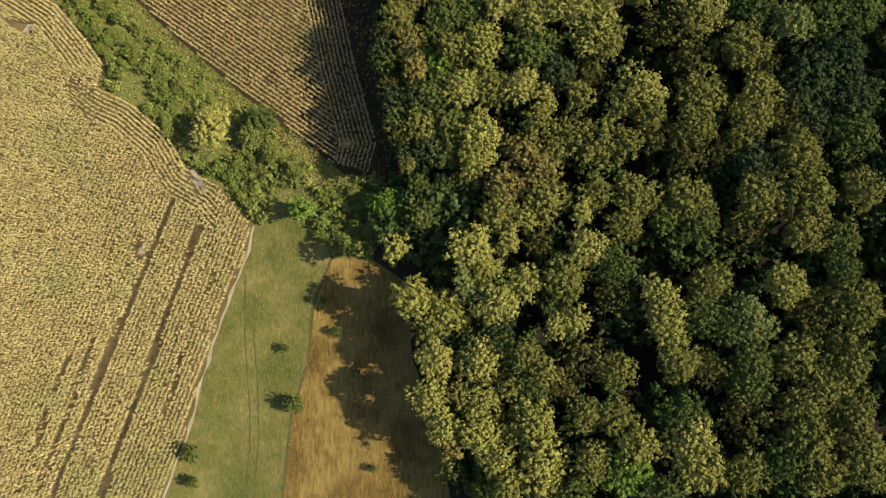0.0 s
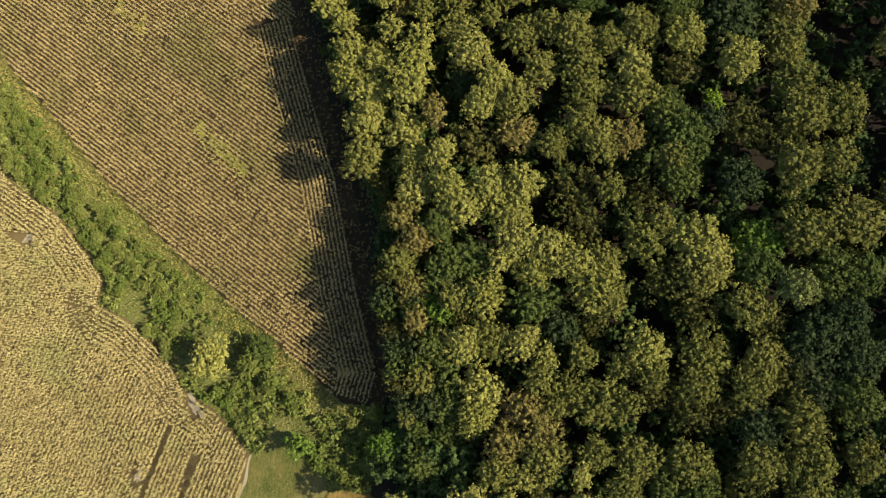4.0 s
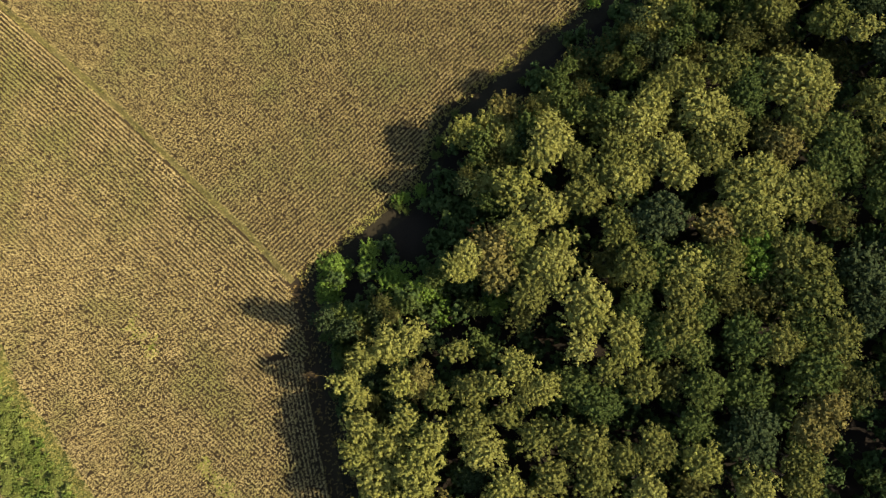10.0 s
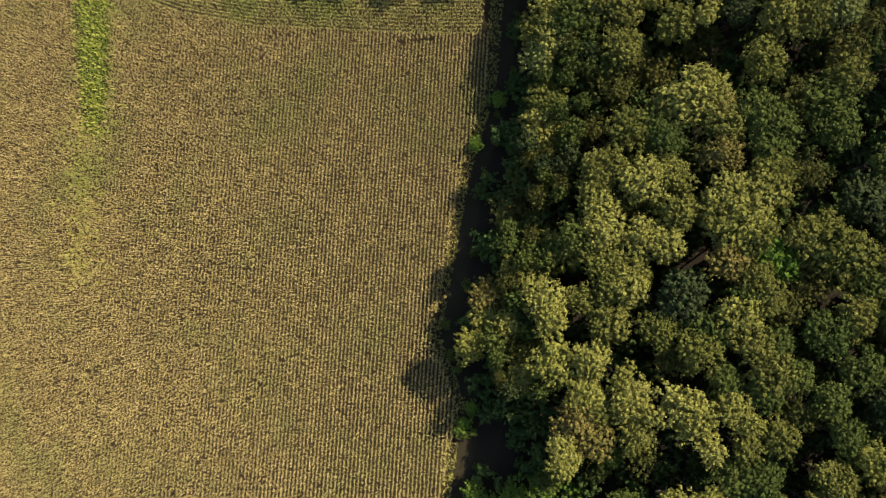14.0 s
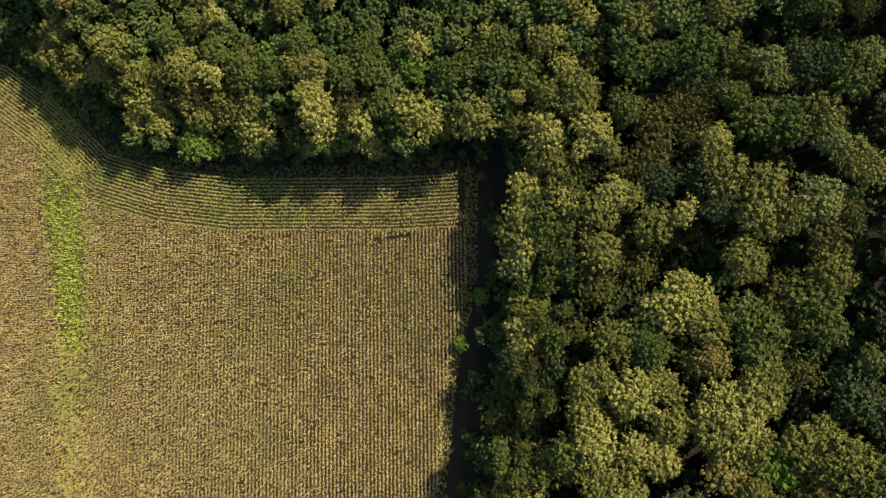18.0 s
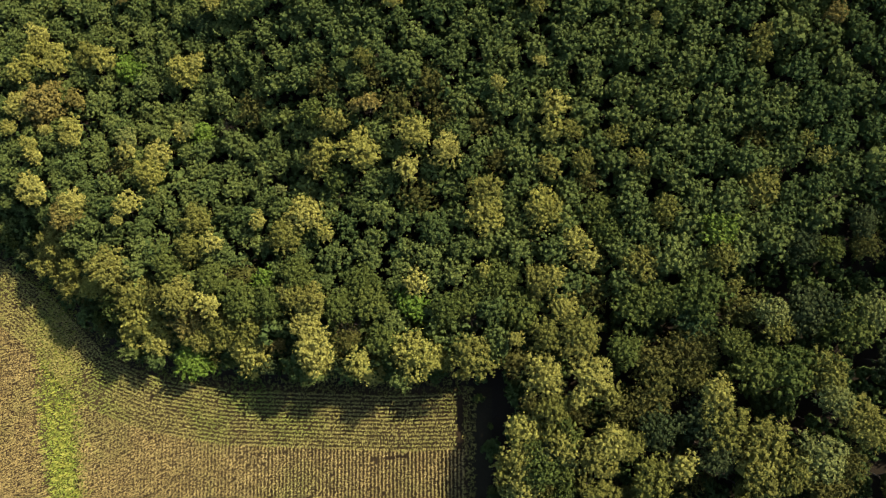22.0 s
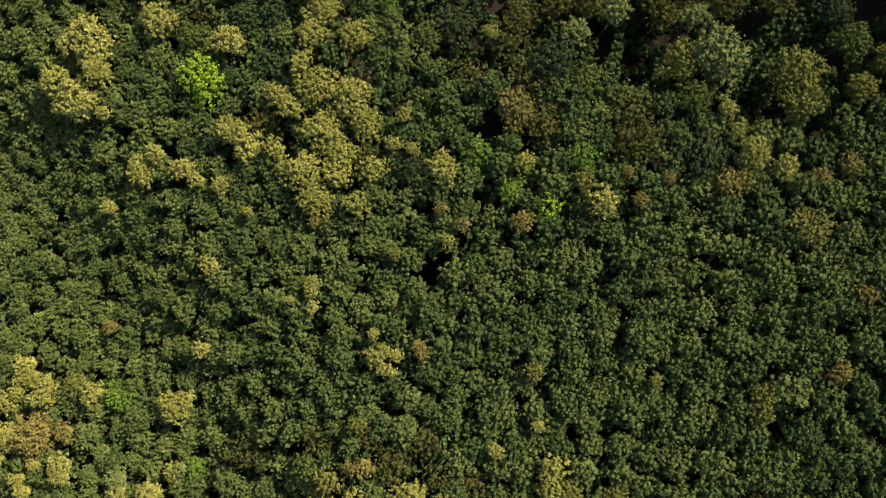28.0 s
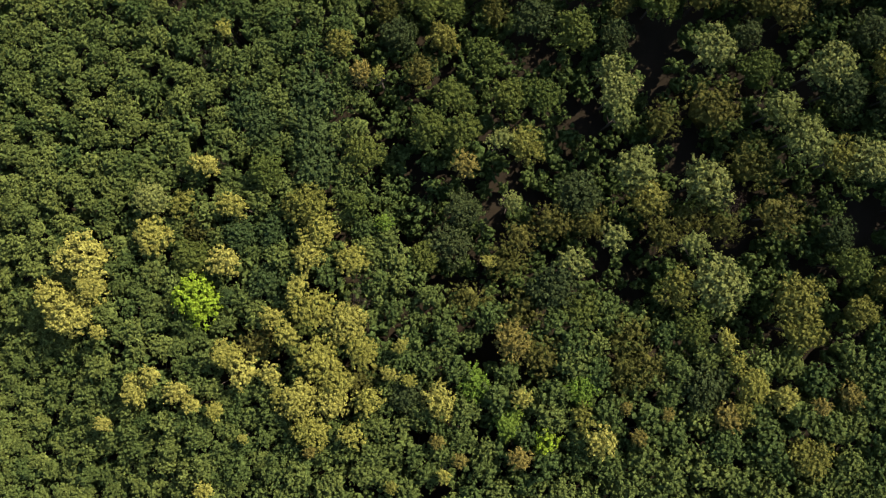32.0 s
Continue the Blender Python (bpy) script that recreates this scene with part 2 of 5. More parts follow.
def sheet(name, poly, lift, mat, label, category):
    """A piece of land lying on the hillside, cut so that it follows the slope."""
    bm = bmesh.new()
    bm.faces.new([bm.verts.new((x, y, 0)) for x, y in poly])
    xs, ys = [p[0] for p in poly], [p[1] for p in poly]
    for y in range(-60, 350, 5):
        if min(ys) < y < max(ys):
            bmesh.ops.bisect_plane(bm, geom=bm.verts[:] + bm.edges[:] + bm.faces[:], plane_co=(0, y, 0), plane_no=(0, 1, 0))
    for x in range(-120, 70, 5):
        if min(xs) < x < max(xs):
            bmesh.ops.bisect_plane(bm, geom=bm.verts[:] + bm.edges[:] + bm.faces[:], plane_co=(x, 0, 0), plane_no=(1, 0, 0))
    for v in bm.verts:
        v.co.z = h1(v.co.x, v.co.y) + lift
    bmesh.ops.triangulate(bm, faces=bm.faces[:])
    bmesh.ops.recalc_face_normals(bm, faces=bm.faces[:])
    if sum(f.normal.z for f in bm.faces) < 0:
        bmesh.ops.reverse_faces(bm, faces=bm.faces[:])
    me = bpy.data.meshes.new(name)
    bm.to_mesh(me)
    bm.free()
    me.materials.append(mat)
    return tagged(new(name, me), label, category, kind="structure")


EDGE_A = [(-118, 84), (-100, 73), (-87, 64.2), (-82.3, 56.7), (-72.2, 50.2), (-66.4, 43.6), (-62.6, 38.6), (-63.5, 34), (-57, 31), (-49.8, 25), (-45.8, 18.6), (-40, 15.4), (-33.5, 8.1)]
PATH_LINE = [(-33.5, 8.1), (-34.3, 3.1), (-37, -3.9), (-40.6, -14.7), (-43.4, -27.2), (-47.2, -38.6), (-52, -55)]
EDGE_C = [(-118, 120), (-104, 104), (-92, 90.5), (-85.4, 79.6), (-75.5, 69.6), (-64.5, 57.5), (-52, 45.8), (-36, 32), (-25, 23.8), (-17.4, 17.3)]
WOOD_C = [(-10, 17), (-8.5, 23), (-13, 39), (-17.5, 59), (-24.5, 80), (-27.5, 90), (-33, 102.5)]
TRACK = [(-34, 102.8), (-44, 111.5), (-58.6, 122.6), (-73.2, 134.2), (-88, 144.8), (-95, 149.6), (-118, 166)]
WOOD_F = [(-33, 103.5), (-22, 115), (-12.5, 124), (-9, 137.6), (3, 149), (14, 159.6), (29.4, 171.5), (44.5, 189)]
TOP_F = [(44.5, 189), (32.3, 198.3), (18.9, 209.8), (7, 220), (-3.1, 231.1), (-10.9, 243), (-13.2, 260), (-17, 275), (-30, 300), (-60, 330), (-118, 345)]
MEADOW_E = [(-19.1, 3.1), (-22.4, -5.9), (-23.1, -15.6), (-25.8, -25.1), (-26.8, -38.3), (-29, -55)]
WOOD_E = [(-12, 2), (-6, -2), (-5, -15), (-1, -25), (2, -40), (4, -55)]

POLY_A = EDGE_A + PATH_LINE[1:] + [(-118, -55)]
POLY_C = EDGE_C + WOOD_C + TRACK
POLY_F = TRACK[::-1] + WOOD_F[1:] + TOP_F[1:]
POLY_MEADOW = [(-33.5, 8.1), (-28, 9.5), (-24, 8)] + MEADOW_E + PATH_LINE[:0:-1]
POLY_MOWN = MEADOW_E[::-1] + WOOD_E
POLY_VERGE = EDGE_A + [(-28, 9.5), (-24, 8), (-19.1, 3.1), (-12, 2), (-10, 17)] + EDGE_C[::-1]
POLY_GREEN = [(-18.5, 262), (-13, 256), (-21.5, 238.5), (-29, 226), (-37.5, 214.5), (-41, 211), (-45.5, 214.9), (-37, 232), (-29.5, 247)]

sheet("field_south", POLY_A, 0.03, SOIL_A, "dry brown soil under ripe maize", "field")
sheet("field_middle", POLY_C, 0.03, SOIL, "brown soil between rows of withered maize", "field")
sheet("field_north", POLY_F, 0.034, SOIL, "brown soil under ripe maize beside woods", "field")
sheet("meadow", POLY_MEADOW, 0.038, MEADOW, "short green meadow with dry patches", "meadow")
sheet("mown_strip", POLY_MOWN, 0.034, MOWN, "strip of mown orange-brown dry grass", "grass")
sheet("verge", POLY_VERGE, 0.03, VERGE, "rough green verge between two fields", "grass")


def ribbon(line, width):
    left, right = [], []
    for i, (x, y) in enumerate(line):
        a, b = line[max(0, i - 1)], line[min(len(line) - 1, i + 1)]
        d = Vector((b[0] - a[0], b[1] - a[1])).normalized()
        left.append((x - d.y * width / 2, y + d.x * width / 2))
        right.append((x + d.y * width / 2, y - d.x * width / 2))
    return left + right[::-1]


def worn_line(line, narrow, broad, sway):
    """A trodden line that wanders and swells."""
    P = np.array(line)
    s = np.concatenate([[0], np.cumsum(np.hypot(*np.diff(P, axis=0).T))])
    t = np.arange(0, s[-1], 0.8)
    x, y = np.interp(t, s, P[:, 0]), np.interp(t, s, P[:, 1])
    x = x + sway * np.array([noise.noise((a * 0.22, 0, 1.0)) for a in t])
    w = narrow + (broad - narrow) * np.array([0.5 + 0.9 * noise.noise((a * 0.35, 5, 2.0)) for a in t])
    w = np.clip(w, 0.1, 3) / 2
    return list(zip(x - w, y)) + list(zip(x + w, y))[::-1]


sheet("footpath", worn_line(PATH_LINE, 0.16, 0.75, 0.5), 0.06, PATH, "narrow pale dry track beside the maize", "path")
for cx, cy, rx, ry, a in ((-44.0, 16.2, 2.4, 0.7, -55), (-53.5, 4.0, 0.5, 1.2, -20), (-78.0, 46.0, 1.1, 0.6, 20)):
    ring = []
    for k in range(40):
        t = k * 6.2832 / 40
        w = 1 + 0.25 * math.sin(3 * t + cx) + 0.2 * math.sin(7 * t + cy) + random.uniform(-0.25, 0.25)
        u, v = rx * w * math.cos(t), ry * w * math.sin(t)
        ring.append((cx + u * math.cos(radians(a)) - v * math.sin(radians(a)), cy + u * math.sin(radians(a)) + v * math.cos(radians(a))))
    sheet("bare_patch", ring, 0.07, PATH, "pale bare dry soil in the maize", "soil")
for line in ([(-34.7, -0.5), (-34.3, -11.8), (-33.0, -23.4), (-32.7, -30.1), (-33.6, -40)], [(-32.9, -4), (-32.7, -11.8), (-31.8, -19.3), (-31.2, -27.9), (-31.9, -40)]):
    sheet("wheel_track", ribbon(line, 0.22), 0.052, WORN, "faint worn wheel track in the meadow", "track")
sheet("grass_seam", ribbon(MEADOW_E, 0.5), 0.056, WORN, "rough dark grass seam beside mown grass", "grass")
sheet("farm_track", ribbon(TRACK, 1.3), 0.06, TRACK_GRASS, "narrow grassy track between two maize fields", "track")
# strips coloured dark where the wood's shade falls
sheet("wood_edge_strip", ribbon([(x + 2.2, y) for x, y in WOOD_C[1:]], 4.6), 0.05, EDGE_SHADE, "rough grass along the wood, shade put into its colour", "grass")
sheet("wood_edge_strip", ribbon([(x + 1.6, y - 1.6) for x, y in WOOD_F], 4.4), 0.055, EDGE_SHADE, "rough grass along the wood, shade put into its colour", "grass")

# ---- tools for placing ----


def inside(poly, x, y):
    """Which of the points lie in the polygon."""
    x, y = np.asarray(x, float), np.asarray(y, float)
    hit = np.zeros(x.shape, bool)
    for (x0, y0), (x1, y1) in zip(poly, poly[1:] + poly[:1]):
        if y0 != y1:
            hit ^= ((y0 > y) != (y1 > y)) & (x < (x1 - x0) * (y - y0) / (y1 - y0) + x0)
    return hit


def distance(line, x, y):
    """Metres from the points to a line of corners."""
    x, y = np.asarray(x, float), np.asarray(y, float)
    best = np.full(x.shape, 1e9)
    for (x0, y0), (x1, y1) in zip(line, line[1:]):
        dx, dy = x1 - x0, y1 - y0
        s = np.clip(((x - x0) * dx + (y - y0) * dy) / (dx * dx + dy * dy), 0, 1)
        best = np.minimum(best, np.hypot(x - x0 - s * dx, y - y0 - s * dy))
    return best


def big_mesh(name, verts, quads, mat, tone=None):
    """One mesh out of arrays: verts (n, 3), quads (m, 4)."""
    me = bpy.data.meshes.new(name)
    me.vertices.add(len(verts))
    me.vertices.foreach_set("co", np.ascontiguousarray(verts, np.float32).ravel())
    me.loops.add(quads.size)
    me.loops.foreach_set("vertex_index", np.ascontiguousarray(quads, np.int32).ravel())
    me.polygons.add(len(quads))
    me.polygons.foreach_set("loop_start", np.arange(0, quads.size, 4, dtype=np.int32))
    if tone is not None:
        me.attributes.new("tree_tone", "FLOAT", "POINT").data.foreach_set("value", np.ascontiguousarray(tone, np.float32))
    me.materials.append(mat)
    me.update(calc_edges=True)
    me.validate()
    return me


def scatter(parts, which, at, turn, size, tone=None):
    """Copies of small models (verts, quads) at many places, in arrays."""
    V, Q, T, base = [], [], [], 0
    for k, (v, q) in enumerate(parts):
        sel = np.nonzero(which == k)[0]
        if not len(sel):
            continue
        c, s = np.cos(turn[sel])[:, None], np.sin(turn[sel])[:, None]
        z = size[sel][:, None]
        P = np.stack([(v[:, 0] * c - v[:, 1] * s) * z, (v[:, 0] * s + v[:, 1] * c) * z, v[:, 2] * z], 2) + at[sel][:, None, :]
        n = len(v)
        V.append(P.reshape(-1, 3))
        Q.append((q[None] + (np.arange(len(sel)) * n)[:, None, None] + base).reshape(-1, 4))
        if tone is not None:
            T.append(np.repeat(tone[sel], n))
        base += n * len(sel)
    return np.concatenate(V), np.concatenate(Q), (np.concatenate(T) if tone is not None else None)


rng = np.random.default_rng(7)

# ---- maize and grass ----


def maize_plant(r, blades=7, tall=1.9, reach=0.29, width=0.085):
    """A withered maize plant: sloping blades round a stalk."""
    v, q = [], []
    for b in range(blades):
        a = r.uniform(0, 2 * math.pi)
        z0 = tall * r.uniform(0.5, 0.95)
        l, w = reach * r.uniform(0.7, 1.3), width * r.uniform(0.7, 1.3)
        d, n = np.array([math.cos(a), math.sin(a), 0]), np.array([-math.sin(a), math.cos(a), 0])
        p0, p1 = np.array([0, 0, z0]), d * l + [0, 0, z0 + r.uniform(-0.35, 0.3)]
        i = len(v)
        v += [p0 - n * w * 0.5, p0 + n * w * 0.5, p1 + n * w * 0.4, p1 - n * w * 0.4]
        q.append((i, i + 1, i + 2, i + 3))
    i = len(v)
    v += [np.array(p) for p in ((-0.02, 0, 0), (0.02, 0, 0), (0.015, 0, tall), (-0.015, 0, tall))]
    q.append((i, i + 1, i + 2, i + 3))
    return np.array(v, float), np.array(q, int)


def tuft(r, blades=4, tall=0.3, reach=0.22, width=0.08):
    v, q = [], []
    for b in range(blades):
        a = r.uniform(0, 2 * math.pi)
        l, w, z = reach * r.uniform(0.6, 1.4), width * r.uniform(0.7, 1.4), tall * r.uniform(0.6, 1.3)
        d, n = np.array([math.cos(a), math.sin(a), 0]), np.array([-math.sin(a), math.cos(a), 0])
        o = d * 0.05
        i = len(v)
        v += [o - n * w / 2, o + n * w / 2, d * l + n * w / 3 + [0, 0, z], d * l - n * w / 3 + [0, 0, z]]
        q.append((i, i + 1, i + 2, i + 3))
    return np.array(v, float), np.array(q, int)


MAIZE = [maize_plant(rng) for _ in range(10)]
LUSH = [maize_plant(rng, 7, reach=0.285, width=0.095) for _ in range(10)]
TUFTS = [tuft(rng) for _ in range(8)]


def rows_over(poly, heading, gap, step, keep, wander=0.0):
    """Plants in rows gap apart, step apart along the row, in the direction heading (degrees from +x)."""
    a = radians(heading)
    d, n = np.array([math.cos(a), math.sin(a)]), np.array([-math.sin(a), math.cos(a)])
    P = np.array(poly)
    u, w = P @ d, P @ n
    U, W = np.meshgrid(np.arange(u.min(), u.max(), step), np.arange(w.min(), w.max(), gap))
    U = U + rng.uniform(-0.3, 0.3, U.shape) * step
    W = W + wander * np.sin(U * 0.05) + rng.normal(0, 0.025, U.shape)
    x, y = (U * d[0] + W * n[0]).ravel(), (U * d[1] + W * n[1]).ravel()
    k = inside(poly, x, y)
    x, y = x[k], y[k]
    k = keep(x, y)
    return x[k], y[k]


def rows_along(line, count, gap, step, first=0.8):
    """Plants in rows that follow a line of corners, to its left."""
    xs, ys = [], []
    P = np.array(line)
    seg = np.hypot(*np.diff(P, axis=0).T)
    s = np.concatenate([[0], np.cumsum(seg)])
    for k in range(count):
        t = np.arange(0, s[-1], step) + rng.uniform(-0.3, 0.3, len(np.arange(0, s[-1], step))) * step
        e = 3.0
        x, y = np.interp(t, s, P[:, 0]), np.interp(t, s, P[:, 1])
        dx, dy = np.interp(t + e, s, P[:, 0]) - np.interp(t - e, s, P[:, 0]), np.interp(t + e, s, P[:, 1]) - np.interp(t - e, s, P[:, 1])
        L = np.hypot(dx, dy) + 1e-9
        off = first + k * gap + rng.normal(0, 0.04, len(t))
        xs.append(x - dy / L * off)
        ys.append(y + dx / L * off)
    return np.concatenate(xs), np.concatenate(ys)


def plant_out(name, models, xy, mat, label, category, lo=0.85, hi=1.15):
    x, y = xy
    n = len(x)
    at = np.stack([x, y, height(x, y) + 0.03], 1)
    size = rng.uniform(lo, hi, n)
    if category == "maize":
        size *= 0.96 + 0.09 * np.sin(x * 0.9 + 1.7 * np.sin(y * 0.6)) * np.sin(y * 0.8 + 1.3 * np.sin(x * 0.45))
        go = rng.uniform(0, 1, n) < 0.97
        at, size, n = at[go], size[go], int(go.sum())
    v, q, _ = scatter(models, rng.integers(0, len(models), n), at, rng.uniform(0, 6.28, n), size)
    return tagged(new(name, big_mesh(name, v, q, mat)), label, category, kind="stuff")


SEEN_A = lambda x, y: (x > -102) & (y > -46)


def keep_a(x, y):
    ok = SEEN_A(x, y) & ((distance(EDGE_A, x, y) > 5.6) | (x > -40)) & (distance(PATH_LINE, x, y) > 0.3)
    for line in TRAMS:
        ok &= distance(line, x, y) > 0.45
    for line in GAPS:
        ok &= distance(line, x, y) > rng.uniform(0.0, 0.6, len(x))
    return ok & ~bare(x, y)


TRAMS = [[(-66, -39.5), (-59.4, -18.4), (-52.7, 0.1), (-47.2, 14.4)], [(-57.8, -39), (-51, -17.7), (-45.6, 0.1), (-43, 8)]]
GAPS = [[(-60.5, -11.3), (-64.2, -23.6), (-68.0, -36.2)], [(-64.9, -14.9), (-67.7, -21.9), (-69.4, -30.5)], [(-44.7, -13.9), (-46.0, -19.7), (-47.5, -25.2)], [(-39.7, -0.2), (-40.7, -3.2)]]
def bare(x, y):
    """Where the plants failed."""
    out = np.zeros(np.shape(x), bool)
    for cx, cy, r in ((-44.6, 17.0, 1.1), (-43.4, 15.2, 1.1), (-53.8, 4.6, 1.0), (-53.2, 3.0, 1.0), (-78, 46, 1.3), (-80.5, 46.5, 1.0)):
        out |= np.hypot(x - cx, y - cy) < r * rng.uniform(0.6, 1.4, np.shape(x))
    return out


plant_out("maize_south", LUSH, rows_over(POLY_A, 70.6, 0.75, 0.34, keep_a), STRAW_A, "dense pale straw-coloured ripe maize", "maize")
headland = rows_along([(x, y) for x, y in EDGE_A[::-1]], 8, 0.75, 0.36, 0.3)
k = (headland[0] < -40) & SEEN_A(*headland) & inside(POLY_A, *headland) & ~bare(*headland)
plant_out("maize_south_headland", LUSH, (headland[0][k], headland[1][k]), STRAW_A, "pale ripe maize rows along the field edge", "maize")


def keep_c(x, y):
    return (x > -108) & (distance(WOOD_C, x, y) > np.where(y > 89, 1.5, 9.5)) & (distance(TRACK, x, y) > 0.6) & (distance(EDGE_C, x, y) > 0.4)


plant_out("maize_middle", MAIZE, rows_over(POLY_C, -35.0, 0.75, 0.39, keep_c), STRAW_C, "rows of withered brown maize", "maize")
side = rows_along(WOOD_C[::-1][1:], 9, 0.75, 0.39, -9.2)
k = inside(POLY_C, *side)
plant_out("maize_middle_headland", MAIZE, (side[0][k], side[1][k]), STRAW_C, "withered brown maize rows along the wood", "maize")


GAP_F = [(18.6, 191.0), (25.8, 186.9)]


def keep_f(x, y):
    return (x > -104) & (y < 210 + (x + 94) * 1.04) & (distance(GAP_F, x, y) > rng.uniform(0.0, 0.5, len(x))) & (distance(WOOD_F, x, y) > 0.5) & (distance(TOP_F, x, y) > 12.0) & (distance(TRACK, x, y) > 0.6) & ~(inside(POLY_GREEN, x, y) & (distance(POLY_GREEN + POLY_GREEN[:1], x, y) > rng.uniform(0, 2.2, len(x))))


plant_out("maize_north", MAIZE, rows_over(POLY_F, 50.3, 0.75, 0.39, keep_f), STRAW_F, "dense rows of ripe brown maize", "maize")
top = rows_along(TOP_F, 15, 0.75, 0.39, 1.4)
k = inside(POLY_F, *top) & (distance(WOOD_F, *top) > 2.6) & (top[0] > -60)
plant_out("maize_north_headland", MAIZE, (top[0][k], top[1][k]), GREEN_CORN, "greenish maize rows along the wood", "maize")


def spread(poly, per_m2, keep=None):
    P = np.array(poly)
    lo, hi = P.min(0), P.max(0)
    n = int((hi - lo).prod() * per_m2)
    x, y = rng.uniform(lo[0], hi[0], n), rng.uniform(lo[1], hi[1], n)
    k = inside(poly, x, y) & (x > -105) & (y > -48)
    if keep:
        k &= keep(x, y)
    return x[k], y[k]


plant_out("meadow_grass", TUFTS, spread(POLY_MEADOW, 9), GRASS, "short green and straw-coloured meadow grass", "grass", 0.25, 0.6)
plant_out("mown_grass", TUFTS, spread(POLY_MOWN, 10), BROWN_GRASS, "dry orange-brown mown grass", "grass", 0.25, 0.6)
plant_out("verge_grass", TUFTS, spread(POLY_VERGE, 4), GRASS, "tall green verge grass", "grass", 0.8, 1.7)
plant_out("dry_grass", TUFTS, spread(POLY_VERGE, 14, lambda x, y: distance(EDGE_C, x, y) < rng.uniform(0.5, 5.0, len(x))), YELLOW_WEEDS, "dry tan grass beside the withered maize", "grass", 0.6, 1.4)
PATCHES = [[(-47.1, 67.7), (-42.8, 64.3), (-37.3, 59)], [(-64.9, 92.6), (-61.5, 89.4), (-58.3, 86.8)], [(-42.4, 219), (-56.5, 198), (-62.8, 187.5)], [(-13, 266), (-25, 243), (-34, 226), (-43, 212)]]
for line in PATCHES:
    half = 3.2 if line[0][1] > 200 else 0.95
    patchy = lambda x, y: distance(line, x, y) < np.abs(rng.normal(0, half, len(x)))
    plant_out("field_weeds", TUFTS, spread(ribbon(line, half * 5), 3.2 if half > 2 else 7.0, patchy), FIELD_WEEDS, "yellow-green weeds among the maize rows", "weeds", 1.2, 3.0)
plant_out("weeds", TUFTS, spread(POLY_GREEN, 22, lambda x, y: distance(POLY_GREEN + POLY_GREEN[:1], x, y) > rng.uniform(-1.5, 3.2, len(x))), WEEDS, "bright green weeds in a gap of the maize", "weeds", 0.5, 1.1)
plant_out("track_tufts", TUFTS, spread(ribbon(TRACK, 1.5), 4), YELLOW_WEEDS, "straw-coloured grass along the farm track", "grass", 0.5, 1.2)
plant_out("field_edge_grass", TUFTS, spread(ribbon(WOOD_F, 2.6), 6), YELLOW_WEEDS, "rough yellowish grass where maize meets the wood", "grass", 0.7, 1.8)
plant_out("headland_grass", TUFTS, spread(ribbon(TOP_F[:9], 3.0), 5), GRASS, "rough green grass at the head of the field", "grass", 0.7, 1.8)
plant_out("edge_grass", TUFTS, spread(ribbon(WOOD_C, 7.0), 1.5), BROWN_GRASS, "shaded tall grass along the wood", "grass", 0.8, 1.7)

# ---- trees ----


def part(name, me, parent, label=""):
    ob = new(name, me)
    ob.parent = parent
    if label:
        ob["label"] = label
    return ob


